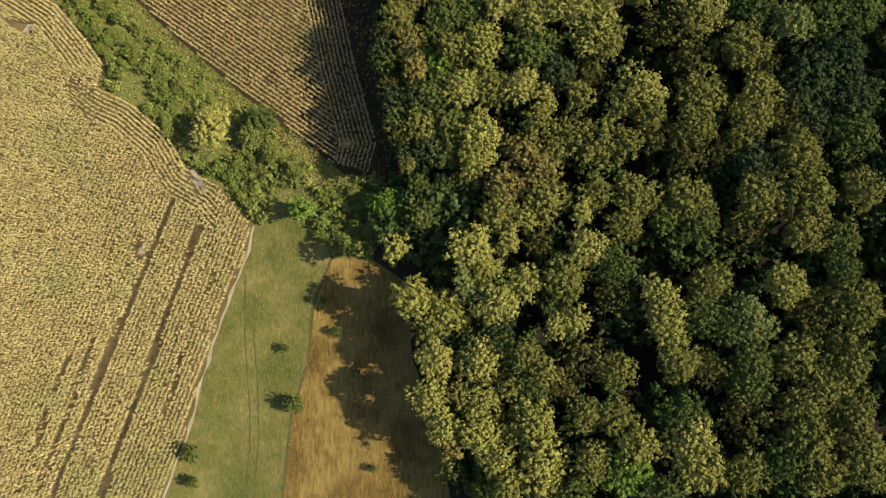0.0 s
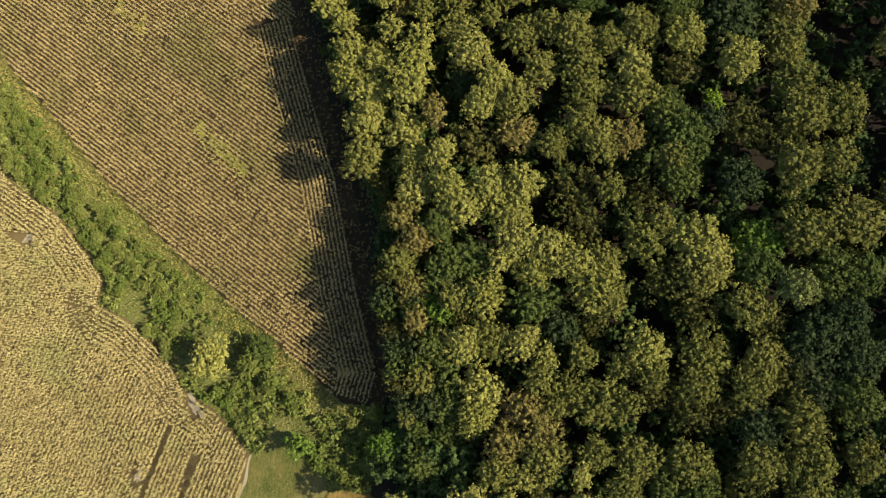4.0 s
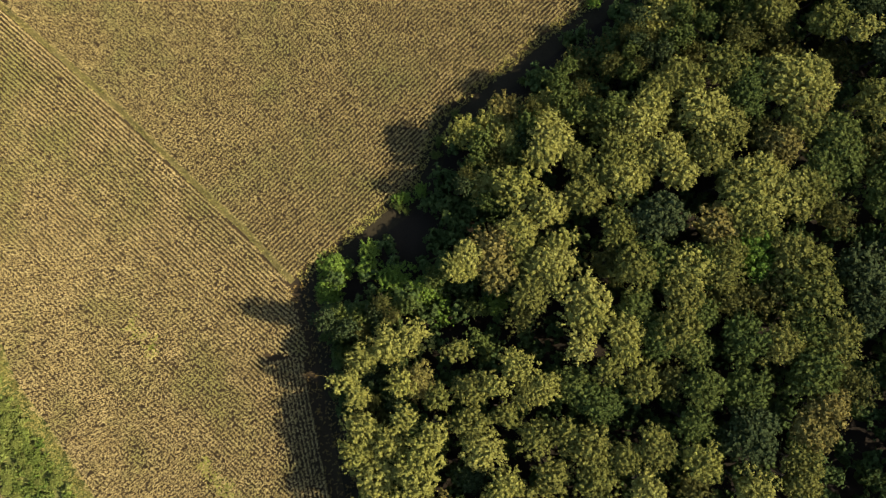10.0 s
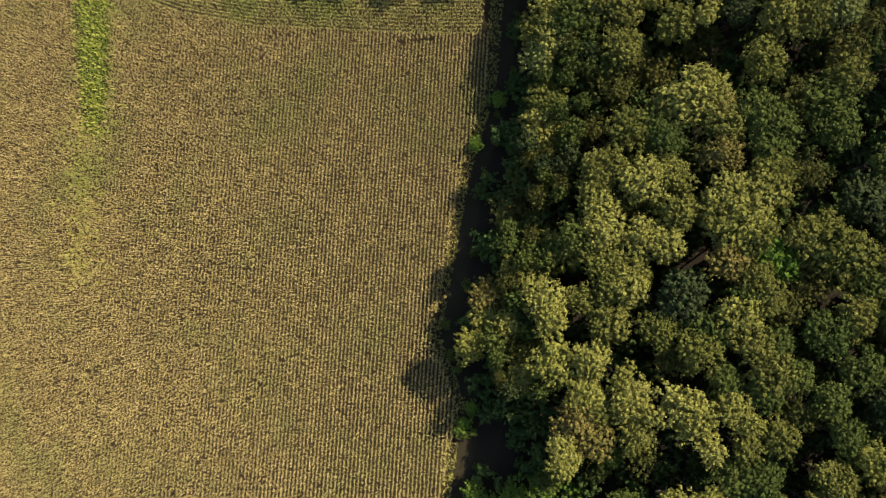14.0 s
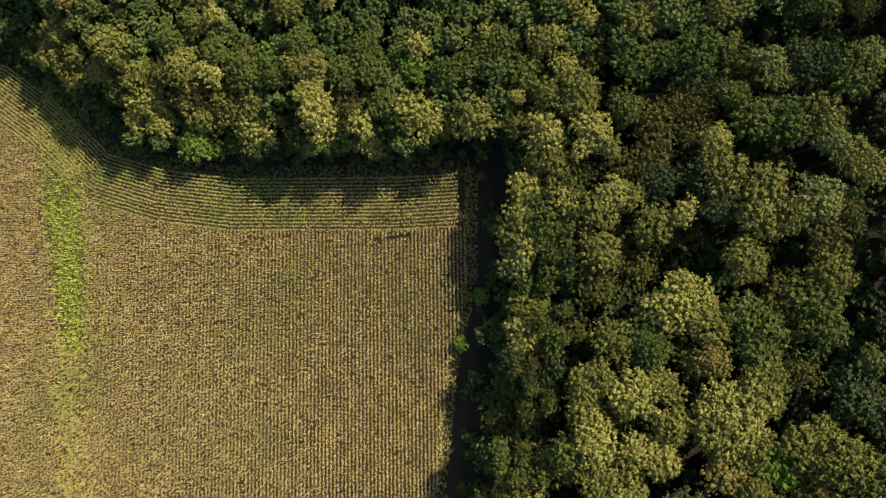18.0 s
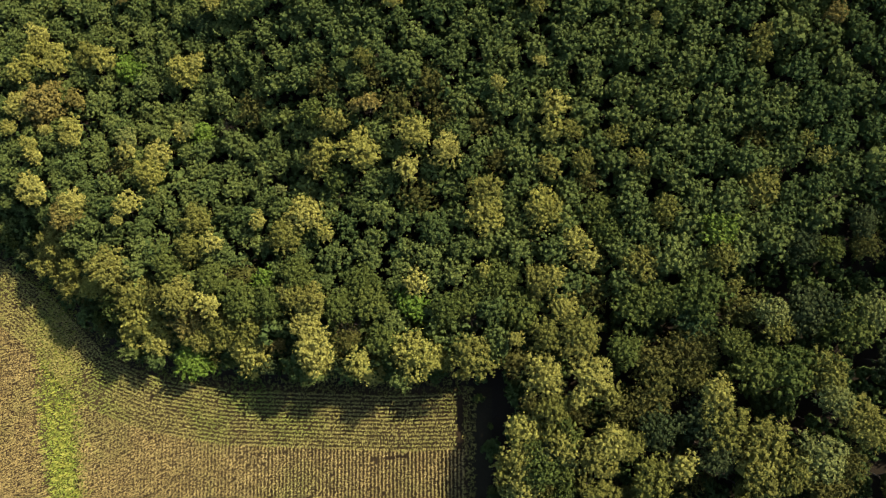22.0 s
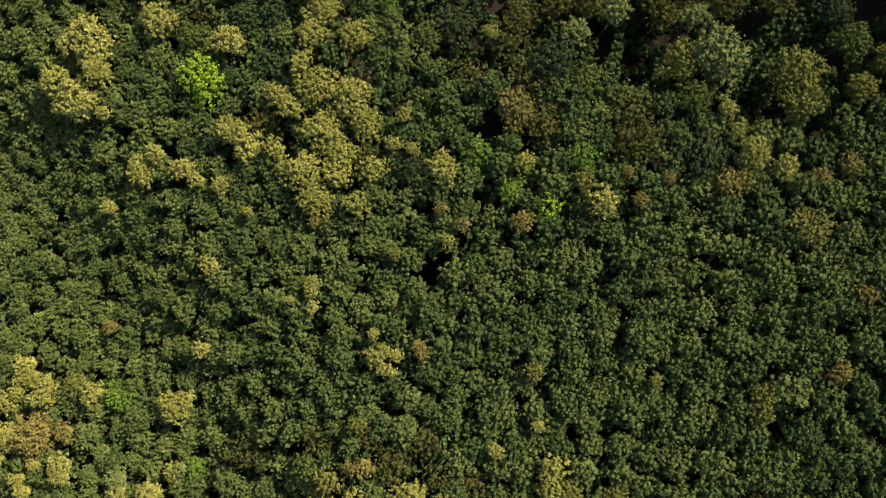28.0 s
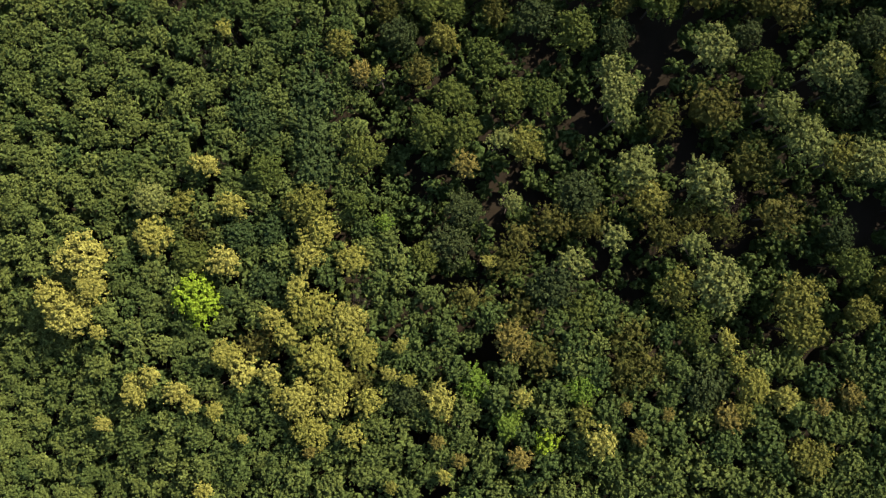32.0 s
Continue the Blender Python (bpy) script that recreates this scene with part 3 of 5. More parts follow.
def crown_model(r, lobes, clumps, leaves, squash=0.9, leaf=0.045, lobe=(0.33, 0.45), clump=0.47, spread=0.56, core=0.9, loose=1.0, rings=(0.92, 0.35, -0.4)):
    """A crown of radius one: limbs fan out into lobes, each lobe is a cluster of rounded leafy clumps, each clump a rough mass set with leaf sprays."""
    v, q = [], []

    def mass(c, R, nu, levels, flat):
        m, twist = len(v), r.uniform(0, 6.28)
        for zz in levels:
            rr = math.sqrt(1 - zz * zz)
            for k in range(nu):
                b = k * 6.28319 / nu + zz * 2 + twist
                v.append(c + np.array([rr * math.cos(b), rr * math.sin(b), zz * flat]) * R * r.uniform(0.62, 1.28))
        for k in range(len(levels) - 1):
            q.extend((m + k * nu + e, m + (k + 1) * nu + e, m + (k + 1) * nu + (e + 1) % nu, m + k * nu + (e + 1) % nu) for e in range(nu))
        q.append((m, m + 1, m + 2, m + 3))

    wave = [(int(r.integers(2, 5)), r.uniform(0, 6.28), r.uniform(0.03, 0.10)) for _ in range(2)]
    if core > 0:
        mass(np.array([0, 0, -0.05]), 0.55, 6, (0.8, 0.2, -0.6), squash)
    for i in range(lobes):
        a = i * 2.39996 + r.uniform(-0.35, 0.35)
        rad = spread * math.sqrt(i / max(1, lobes - 1)) * r.uniform(0.88, 1.12) * (1 + sum(h * math.sin(k * a + p) for k, p, h in wave))
        L = r.uniform(*lobe) * (1.06 - 0.25 * rad)
        c = np.array([rad * math.cos(a), rad * math.sin(a), squash * (0.52 - 0.95 * rad * rad) + r.uniform(-0.14, 0.10)])
        for j in range(clumps):
            zz = 1 - (j + 0.4) / clumps * 1.2
            b = j * 2.39996 + r.uniform(-0.4, 0.4) + i
            rr = math.sqrt(max(0.0, 1 - zz * zz))
            n = np.array([rr * math.cos(b), rr * math.sin(b), zz])
            cc = c + n * np.array([1, 1, squash]) * L * r.uniform(0.7, 1.02)
            R = L * clump * r.uniform(0.6, 1.35)
            if core > 0:
                mass(cc, R * core, 4, rings, 0.95)
            for _ in range(leaves):
                d = r.normal(size=3) + 0.9 * n + (0, 0, 0.3)
                d /= np.linalg.norm(d)
                p = cc + d * R * (r.uniform(0.75, 1.5) if loose <= 1.0 else r.uniform(0.2, 0.75 + 0.6 * loose))
                face = d + r.normal(size=3) * 0.5 * loose + 0.25 * n
                face /= np.linalg.norm(face)
                t = np.cross(face, r.normal(size=3))
                t /= np.linalg.norm(t)
                b2 = np.cross(face, t)
                sz = leaf * r.uniform(0.6, 1.4)
                w = sz * r.uniform(0.5, 0.95)
                m = len(v)
                v.extend([p - t * sz, p - b2 * w - face * sz * 0.4, p + t * sz, p + b2 * w - face * sz * 0.4])
                q.append((m, m + 1, m + 2, m + 3))
    return np.array(v), np.array(q)


def trunk_mesh(r, name="trunk"):
    """A tapered trunk one high with four limbs."""
    bm = bmesh.new()

    def limb(a, b, ra, rb, n=6):
        a, b = Vector(a), Vector(b)
        turn = (b - a).to_track_quat("Z", "Y")
        ra_ring = [bm.verts.new(a + turn @ Vector((ra * math.cos(k * 6.2832 / n), ra * math.sin(k * 6.2832 / n), 0))) for k in range(n)]
        rb_ring = [bm.verts.new(b + turn @ Vector((rb * math.cos(k * 6.2832 / n), rb * math.sin(k * 6.2832 / n), 0))) for k in range(n)]
        for k in range(n):
            bm.faces.new((ra_ring[k], ra_ring[(k + 1) % n], rb_ring[(k + 1) % n], rb_ring[k]))

    limb((0, 0, -0.02), (0.005, 0.004, 0.5), 0.020, 0.013, 8)
    limb((0.005, 0.004, 0.5), (0.0, 0.0, 0.92), 0.013, 0.004)
    for k in range(5):
        a, z = k * 1.257 + r.uniform(-0.4, 0.4), r.uniform(0.42, 0.62)
        limb((0, 0, z), (0.16 * math.cos(a), 0.16 * math.sin(a), z + r.uniform(0.12, 0.22)), 0.009, 0.003, 5)
    me = bpy.data.meshes.new(name)
    bm.to_mesh(me)
    bm.free()
    me.materials.append(BARK)
    return me


TRUNKS = [trunk_mesh(rng) for _ in range(4)]
SPRAY = (0.78, -0.3)
FULL = [crown_model(rng, int(rng.integers(8, 12)), 16, 8, leaf=0.036, clump=0.31, core=0.78, rings=SPRAY) for _ in range(10)]
HAZY = [crown_model(rng, 8, 9, 11, leaf=0.032, clump=0.42, core=0.5, loose=1.5, rings=SPRAY) for _ in range(4)]
TWIGGY = [crown_model(rng, 6, 6, 22, leaf=0.028, clump=0.6, core=0.0, loose=1.9) for _ in range(2)]
DENSE = [crown_model(rng, 13, 11, 6, squash=0.62, leaf=0.036, lobe=(0.24, 0.32), clump=0.36, spread=0.68, rings=SPRAY) for _ in range(4)]
SMALL = [crown_model(rng, int(rng.integers(4, 7)), 12, 7, leaf=0.054, clump=0.32, lobe=(0.42, 0.54), spread=0.46, core=0.78, rings=SPRAY) for _ in range(8)]
YOUNG = [crown_model(rng, int(rng.integers(3, 6)), 13, 5, squash=0.62, leaf=0.056, clump=0.33, core=0.8, lobe=(0.46, 0.60), spread=0.44, rings=SPRAY) for _ in range(12)]
UNDER = [crown_model(rng, 3, 4, 5, leaf=0.085, rings=(0.8, -0.3), lobe=(0.44, 0.56), spread=0.46, loose=1.3) for _ in range(6)]
LOW = [crown_model(rng, 2, 4, 4, leaf=0.14, rings=(0.8, -0.3), lobe=(0.5, 0.62), spread=0.42) for _ in range(5)]
MODEL = {"thin": HAZY, "bare": TWIGGY, "bluish": DENSE}
CROWNS = {}
for sp in LEAF:
    if sp in ("young", "shrub", "hedge"):
        continue
    CROWNS[sp] = [big_mesh("crown", v, q, LEAF[sp]) for v, q in MODEL.get(sp, FULL)]
    CROWNS[sp + "_small"] = [big_mesh("crown", v, q, LEAF[sp]) for v, q in SMALL[:4]]
BUSHES = [big_mesh("foliage", v, q, LEAF["green"]) for v, q in SMALL[:6]]
SHRUBS = [big_mesh("foliage", v, q, LEAF["shrub"]) for v, q in SMALL[:6]]
LABELS = {
    "golden": "broadleaf tree with sunlit yellow-green autumn crown", "olive": "broadleaf tree with dull yellowish olive crown, some darkened as if shaded", "green": "broadleaf tree with olive green rounded crown",
    "dark": "broadleaf tree with dark green dense crown", "amber": "broadleaf tree with brownish yellow turning crown",
    "thin": "slender tree with thin hazy olive crown", "bare": "nearly leafless tree with brown twiggy crown",
    "lime": "small tree with vivid lime green crown", "bright": "bushy tree with fresh green crown at the wood edge",
    "pale": "tall tree with pale grey-green crown", "bluish": "broad domed tree with bluish green crown",
}


NAMES = {"golden": "yellowing_tree", "olive": "olive_leaved_tree", "green": "green_tree", "dark": "dark_tree", "amber": "amber_tree", "thin": "hazy_tree", "bare": "leafless_tree",
         "lime": "lime_tree", "bright": "bushy_tree", "pale": "pale_tree", "bluish": "domed_tree"}


def tree(species, x, y, r, tall, group="woodland trees", deep=1.12):
    root = tagged(new(NAMES[species]), LABELS[species], "tree", group)
    root.location = (x, y, h1(x, y))
    root.rotation_euler = (0, 0, rng.uniform(0, 6.28))
    trunk = part("trunk", TRUNKS[rng.integers(0, 4)], root)
    trunk.scale = (tall * 0.8, tall * 0.8, tall * 0.93)
    kinds = CROWNS[species] if r > 3.0 or species in MODEL else CROWNS[species + "_small"]
    crown = part("crown", kinds[rng.integers(0, len(kinds))], root)
    crown.location = (0, 0, tall - 0.85 * deep * r)
    crown.scale = (r * 1.2, r * 1.2 * rng.uniform(0.9, 1.1), deep * r)
    return root


# the woodland trees: x, y, crown radius, height
# eastern crowns listed olive, thin or dark partly carry shade in their leaf tone
GOLDEN_A = [(10.1, -33.2, 3.2, 12.3), (15.2, -30, 4.9, 12.9), (38.6, -29.5, 4.7, 12.8), (8.5, -29, 3.4, 12.4), (29.7, -26.3, 3.5, 12.4), (38, -25.5, 3.9, 12.6), (5.9, -25, 3.8, 12.5), (0.4, -24.1, 3.2, 12.4), (14.1, -23.1, 4.3, 12.7), (6, -20, 3.4, 12.4), (-1.8, -19.5, 3.2, 12.4), (-0.9, -13.9, 3.5, 12.5), (6, -13.9, 4.1, 12.6), (35.5, -10.4, 3, 12.3), (17.9, -8.7, 2.2, 12), (21, -7.4, 2.5, 12.1), (34.7, -6.5, 3.9, 12.6), (0.8, -6.3, 3.7, 12.5), (8.7, -5.2, 3.7, 12.5), (-4.5, -4.4, 3.7, 12.5), (33.7, -2.8, 3, 12.3), (13.2, -1.7, 3.4, 12.4), (53.4, -1.7, 3.7, 12.5), (7, 0.1, 3.1, 12.3)]
GOLDEN_B = [(-7.3, 3.6, 2.5, 12.1), (4.8, 3.6, 3.8, 12.5), (23.4, 3.6, 3.8, 12.5), (10.7, 5, 2.5, 12.1), (13.4, 8.6, 2.3, 12.1), (22.3, 9.5, 2.3, 12.1), (4.5, 15.3, 2.9, 12.6), (5.4, 18.3, 3.5, 13), (6.3, 22.2, 4.4, 13.5), (16.7, 27.8, 2.8, 13.4), (32.3, 28.8, 4.1, 13.9), (3.1, 29.7, 3.3, 13.7), (12.7, 30.1, 3.3, 13.7), (6.6, 37.5, 4.3, 14.5), (24.2, 39.2, 4.8, 14.8), (15, 41.7, 3.4, 14.5), (18.7, 42.7, 2.5, 14.2), (9.1, 42.9, 2.5, 14.2), (21.3, 43.2, 3.2, 14.5), (43.1, 43.7, 4.2, 14.9), (16.7, 45.4, 3.9, 14.9), (12.2, 46, 3.9, 14.9), (40.6, 47.3, 4.5, 15.3), (10.9, 51, 3.9, 15.3)]
GOLDEN_C = [(2.7, 52, 4.1, 15.4), (-4.9, 55, 3.9, 15.5), (6.9, 55.1, 3.9, 15.5), (0.5, 55.5, 3.5, 15.4), (12.3, 55.6, 3.5, 15.4), (-5.4, 60.3, 3.1, 15.6), (-0.9, 60.9, 3.1, 15.6), (-6.8, 65.6, 4.2, 16), (-13.5, 66.9, 3.7, 15.8), (5.7, 69.7, 3.5, 15.7), (-13, 71.6, 4.1, 15.9), (-6.5, 72.2, 3.9, 15.9), (8.2, 73.5, 3.2, 15.6), (-17, 75.1, 3.4, 15.7), (30.5, 75.4, 3.6, 15.7), (-6, 76, 3.9, 15.9), (47.5, 76.9, 3.8, 15.8), (-11.8, 77.6, 3.4, 15.7), (4.1, 78.5, 3.9, 15.9), (-16.7, 79.6, 3.8, 15.8), (-4.5, 80.6, 2.8, 15.4), (38.7, 81, 3.7, 15.8), (-9.4, 82.2, 2.5, 15.3), (-17.9, 84.8, 2.5, 14.5)]
GOLDEN_D = [(-20.4, 86.7, 2.8, 14), (-11, 88.2, 2.7, 15.4), (5.1, 89.6, 2.7, 15.4), (13, 90, 3.4, 15.6), (-18, 90.7, 3.5, 15), (8.6, 93, 3.5, 15.7), (-13.6, 94, 4, 13.5), (-9.8, 95.5, 3.5, 14), (25.9, 96.8, 3.2, 15.6), (18.4, 97.2, 2.8, 15.4), (25.8, 100, 3.8, 15.8), (19.5, 102.1, 4.8, 16.2), (19.2, 105.1, 4.7, 16.2), (14.1, 107.2, 2.8, 15.4), (-2.8, 108.7, 3.1, 15.6), (11.6, 110.3, 3.7, 15.8), (-1.4, 110.4, 3.3, 15.6), (14, 111, 3.6, 15.7), (35.8, 111.9, 4.3, 16), (14.1, 114.7, 2.8, 15.4), (7.1, 115.4, 3.5, 15.7), (11.4, 119.8, 4.1, 15.9), (6.5, 123.1, 4.5, 16.1), (1, 123.5, 3.8, 12)]
GOLDEN_E = [(45.2, 123.9, 4.6, 16.2), (49.5, 125.5, 4.9, 16.3), (24.4, 126.4, 3.9, 15.9), (33.9, 128, 3.9, 15.8), (47.3, 129, 4.5, 16.1), (10.2, 129.5, 3.7, 15.8), (31.6, 131.7, 3.9, 15.8), (4, 132.2, 3.2, 12), (11.5, 132.4, 4, 15.9), (-4, 133.1, 3.3, 11), (1.5, 135.7, 3.3, 10), (27, 136.1, 3.8, 15.8), (37.6, 139.4, 4.7, 16.2), (28.7, 139.7, 3.9, 15.8), (10.4, 141, 2.1, 10), (56.4, 145.2, 4.4, 16), (53.1, 146.2, 5.5, 16.5), (56.8, 148.1, 2.9, 15.5), (65.3, 157.2, 3, 14.9), (31, 157.7, 4.4, 11), (78.2, 162.7, 3.5, 14.6), (58.7, 167.1, 3.6, 14.4), (42.4, 170.7, 4.6, 13), (51.4, 172.2, 2.9, 14.2)]
GOLDEN_F = [(44.5, 174.6, 3.7, 13), (59.2, 177.1, 2.1, 13.9), (63.2, 178.1, 3.8, 14.5), (48.2, 178.2, 4.2, 13), (120.5, 182.4, 2.3, 14), (57.2, 183.5, 4, 14.6), (67.9, 191, 3.1, 14.3), (57.6, 192.2, 1.5, 13.8), (76.8, 195, 2.3, 14.1), (69.8, 196.2, 2.5, 14.1), (44.5, 198.2, 3.1, 11), (77.3, 198.6, 2.9, 14.3), (41.7, 201.6, 4.5, 14.9), (31.9, 205.4, 4, 10), (61.1, 205.5, 1.6, 13.9), (77, 206.9, 4.4, 15), (32.5, 207.1, 3, 14.5), (50, 211.5, 2.7, 14.5), (27.6, 211.8, 4.5, 11), (68.1, 213.1, 4.1, 15.1), (27.4, 214.2, 4.4, 15.2), (87.4, 216.9, 2.9, 14.7), (29, 218.7, 3.6, 15), (90, 220.1, 3, 14.8)]
GOLDEN_G = [(16.2, 222.1, 4.7, 11), (70.1, 226.7, 3.3, 15.1), (93.2, 227.9, 1.4, 14.4), (62.4, 228.7, 2.9, 15), (42.9, 229.7, 1.9, 14.7), (84.7, 229.7, 1.5, 14.5), (67.4, 232.9, 3.3, 15.3), (16.8, 234.2, 2.9, 15.2), (156.4, 234.5, 2.5, 15), (42, 235.3, 3.9, 15.6), (2.6, 236.2, 3.5, 10), (57.7, 236.7, 4, 15.7), (154.1, 239.9, 3.1, 15.4), (3.7, 240.3, 5.1, 11), (34.5, 240.3, 2, 15), (-1.5, 240.9, 2.8, 10), (52.5, 241.5, 3, 15.4), (25.1, 242.6, 2.3, 15.1), (154.1, 245, 2, 15), (155.4, 249.1, 2.2, 15), (126.8, 250.8, 2.9, 15.3), (-0.6, 253.2, 3.2, 11), (79.4, 253.3, 1.9, 14.9), (82.3, 253.9, 1.4, 14.7)]
GOLDEN_H = [(81.4, 255.9, 1.6, 14.8), (79.2, 256.1, 1.9, 14.9), (13.1, 258.6, 1.5, 14.8), (81.8, 259.4, 1.1, 14.6), (16.6, 259.9, 2.7, 15.2), (23.7, 261.8, 3.4, 15.5), (102.2, 263.5, 1.4, 14.7), (33.4, 263.9, 2, 15), (27.3, 263.9, 2.9, 15.3), (121.5, 265.1, 2, 15), (7.8, 267.4, 3.1, 15.4), (22.9, 268.4, 2.2, 15.1), (76.5, 269.7, 1.3, 14.7), (78.1, 272.3, 1.7, 14.9), (44.5, 272.7, 2, 15), (41.3, 273.2, 3.4, 15.5), (79.2, 273.2, 1.5, 14.8), (74.3, 273.5, 1, 14.6), (109.9, 273.6, 3.4, 15.5), (3.2, 275, 3.7, 15.6), (15.6, 277.7, 2.3, 15.1), (54.3, 278, 1.9, 14.9), (93.9, 279, 2.7, 15.2), (17.1, 279.2, 2.6, 15.2)]
GOLDEN_I = [(108.2, 279.8, 1.4, 14.7), (7.6, 280.2, 1.9, 14.9), (100, 281.6, 2.9, 15.3), (8.5, 282.6, 1.9, 14.9), (12.5, 282.7, 1.5, 14.7), (106.2, 282.8, 1.8, 14.9), (89.1, 284.2, 3.3, 15.5), (95.1, 285.2, 2.9, 15.3), (111, 285.5, 1.6, 14.8), (30.6, 285.8, 2.6, 15.2), (132.4, 286.8, 1.4, 14.7), (97.3, 287.8, 3.7, 15.6), (66.5, 288.1, 1.9, 14.9), (6.9, 288.4, 1.6, 14.8), (104.9, 289.1, 3.2, 15.5), (90.7, 289.3, 3.8, 15.7), (11.3, 290.4, 3.3, 15.5), (78.3, 290.9, 1.1, 14.6), (21.9, 291.8, 2.4, 15.1), (97.5, 292.7, 4.5, 16), (88, 292.9, 1.5, 14.8), (23.7, 293.3, 2.6, 15.2), (106, 294.7, 4.1, 15.8), (15.8, 295.7, 2.5, 15.1)]
GOLDEN_J = [(19, 296.1, 1.9, 14.9), (89.4, 296.1, 2.5, 15.2), (22.2, 297, 2.7, 15.3), (77.5, 298.1, 1.8, 14.9), (23.6, 299.1, 2.4, 15.1), (85.8, 299.8, 3, 15.4), (96.5, 300, 2.5, 15.2), (102.4, 300.4, 4.1, 15.8), (74.8, 301.5, 1.8, 14.9), (113.6, 302.8, 3.3, 15.5), (85.3, 304.1, 3.2, 15.5), (96.1, 304.3, 2.5, 15.2), (73.7, 305.1, 2.5, 15.1), (103, 305.4, 2.5, 15.2), (108.2, 308.4, 3.3, 15.5), (57.7, 310, 1.7, 14.9), (112.6, 310.4, 3.5, 15.6), (71.8, 310.6, 2.1, 15), (67.6, 310.7, 3.2, 15.5), (95.5, 317.9, 3, 15.4), (68.9, 323.3, 1.7, 14.8), (103.2, 325, 2.9, 15.3), (139.8, 326.2, 1.5, 14.8), (66.4, 329.3, 4.4, 15.9)]
GOLDEN_K = [(87.8, 330.6, 3.7, 15.6), (73.2, 330.7, 3.3, 15.5), (65.4, 334.2, 4.2, 15.8), (104, 334.6, 2.7, 15.2), (75.3, 336.4, 5, 16.2), (123.3, 351.9, 1.7, 14.8)]
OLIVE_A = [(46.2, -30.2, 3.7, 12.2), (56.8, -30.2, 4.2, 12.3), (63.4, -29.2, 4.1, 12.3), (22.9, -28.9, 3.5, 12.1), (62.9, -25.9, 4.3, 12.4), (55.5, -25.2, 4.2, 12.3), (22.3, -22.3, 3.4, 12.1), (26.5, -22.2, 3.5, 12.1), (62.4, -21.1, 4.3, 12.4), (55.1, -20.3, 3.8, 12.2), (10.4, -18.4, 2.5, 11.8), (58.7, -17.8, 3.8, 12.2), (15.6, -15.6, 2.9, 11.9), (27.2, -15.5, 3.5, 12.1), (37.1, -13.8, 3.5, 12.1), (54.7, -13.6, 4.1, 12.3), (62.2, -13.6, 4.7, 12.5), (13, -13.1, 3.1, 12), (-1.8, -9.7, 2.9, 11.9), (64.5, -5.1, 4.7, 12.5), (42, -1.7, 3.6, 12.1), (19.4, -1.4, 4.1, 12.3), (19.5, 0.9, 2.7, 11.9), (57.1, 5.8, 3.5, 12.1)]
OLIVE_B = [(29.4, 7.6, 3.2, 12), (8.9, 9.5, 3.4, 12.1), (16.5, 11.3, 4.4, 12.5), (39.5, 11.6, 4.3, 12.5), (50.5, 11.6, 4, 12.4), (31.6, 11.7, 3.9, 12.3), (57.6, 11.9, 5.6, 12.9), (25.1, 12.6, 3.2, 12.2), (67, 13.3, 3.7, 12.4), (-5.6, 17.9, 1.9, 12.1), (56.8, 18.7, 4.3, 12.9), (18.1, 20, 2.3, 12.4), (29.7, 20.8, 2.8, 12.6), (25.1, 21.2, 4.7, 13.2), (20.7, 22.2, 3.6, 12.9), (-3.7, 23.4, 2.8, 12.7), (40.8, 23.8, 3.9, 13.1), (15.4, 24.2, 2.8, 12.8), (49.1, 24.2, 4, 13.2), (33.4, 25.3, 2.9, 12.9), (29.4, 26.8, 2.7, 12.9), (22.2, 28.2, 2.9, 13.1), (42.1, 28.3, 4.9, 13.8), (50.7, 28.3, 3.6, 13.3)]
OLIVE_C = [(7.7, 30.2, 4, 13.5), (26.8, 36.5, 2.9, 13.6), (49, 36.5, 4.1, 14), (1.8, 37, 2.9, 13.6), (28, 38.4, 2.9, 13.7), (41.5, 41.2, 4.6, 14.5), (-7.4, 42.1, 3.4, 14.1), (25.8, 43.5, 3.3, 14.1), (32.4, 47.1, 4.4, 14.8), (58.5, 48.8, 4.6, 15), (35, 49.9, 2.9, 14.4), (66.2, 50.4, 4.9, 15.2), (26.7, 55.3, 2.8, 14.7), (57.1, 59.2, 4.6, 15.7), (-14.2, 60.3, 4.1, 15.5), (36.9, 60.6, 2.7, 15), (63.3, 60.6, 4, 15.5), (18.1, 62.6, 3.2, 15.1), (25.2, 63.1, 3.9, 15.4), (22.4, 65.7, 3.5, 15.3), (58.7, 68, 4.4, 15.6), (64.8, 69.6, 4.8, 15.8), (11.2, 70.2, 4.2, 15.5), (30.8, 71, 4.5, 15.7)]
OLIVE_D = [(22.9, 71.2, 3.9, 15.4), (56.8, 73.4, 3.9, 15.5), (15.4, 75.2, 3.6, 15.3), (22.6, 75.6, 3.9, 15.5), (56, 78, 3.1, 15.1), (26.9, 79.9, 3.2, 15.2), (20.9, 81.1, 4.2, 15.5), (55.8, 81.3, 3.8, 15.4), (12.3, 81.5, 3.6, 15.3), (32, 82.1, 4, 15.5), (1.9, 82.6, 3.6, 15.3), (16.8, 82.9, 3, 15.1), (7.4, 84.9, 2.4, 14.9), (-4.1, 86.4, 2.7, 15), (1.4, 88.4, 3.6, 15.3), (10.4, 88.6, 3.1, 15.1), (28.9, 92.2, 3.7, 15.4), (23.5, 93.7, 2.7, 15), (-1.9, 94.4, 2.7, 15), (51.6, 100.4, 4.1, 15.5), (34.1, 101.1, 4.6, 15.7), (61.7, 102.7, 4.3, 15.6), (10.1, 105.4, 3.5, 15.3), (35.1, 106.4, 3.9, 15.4)]
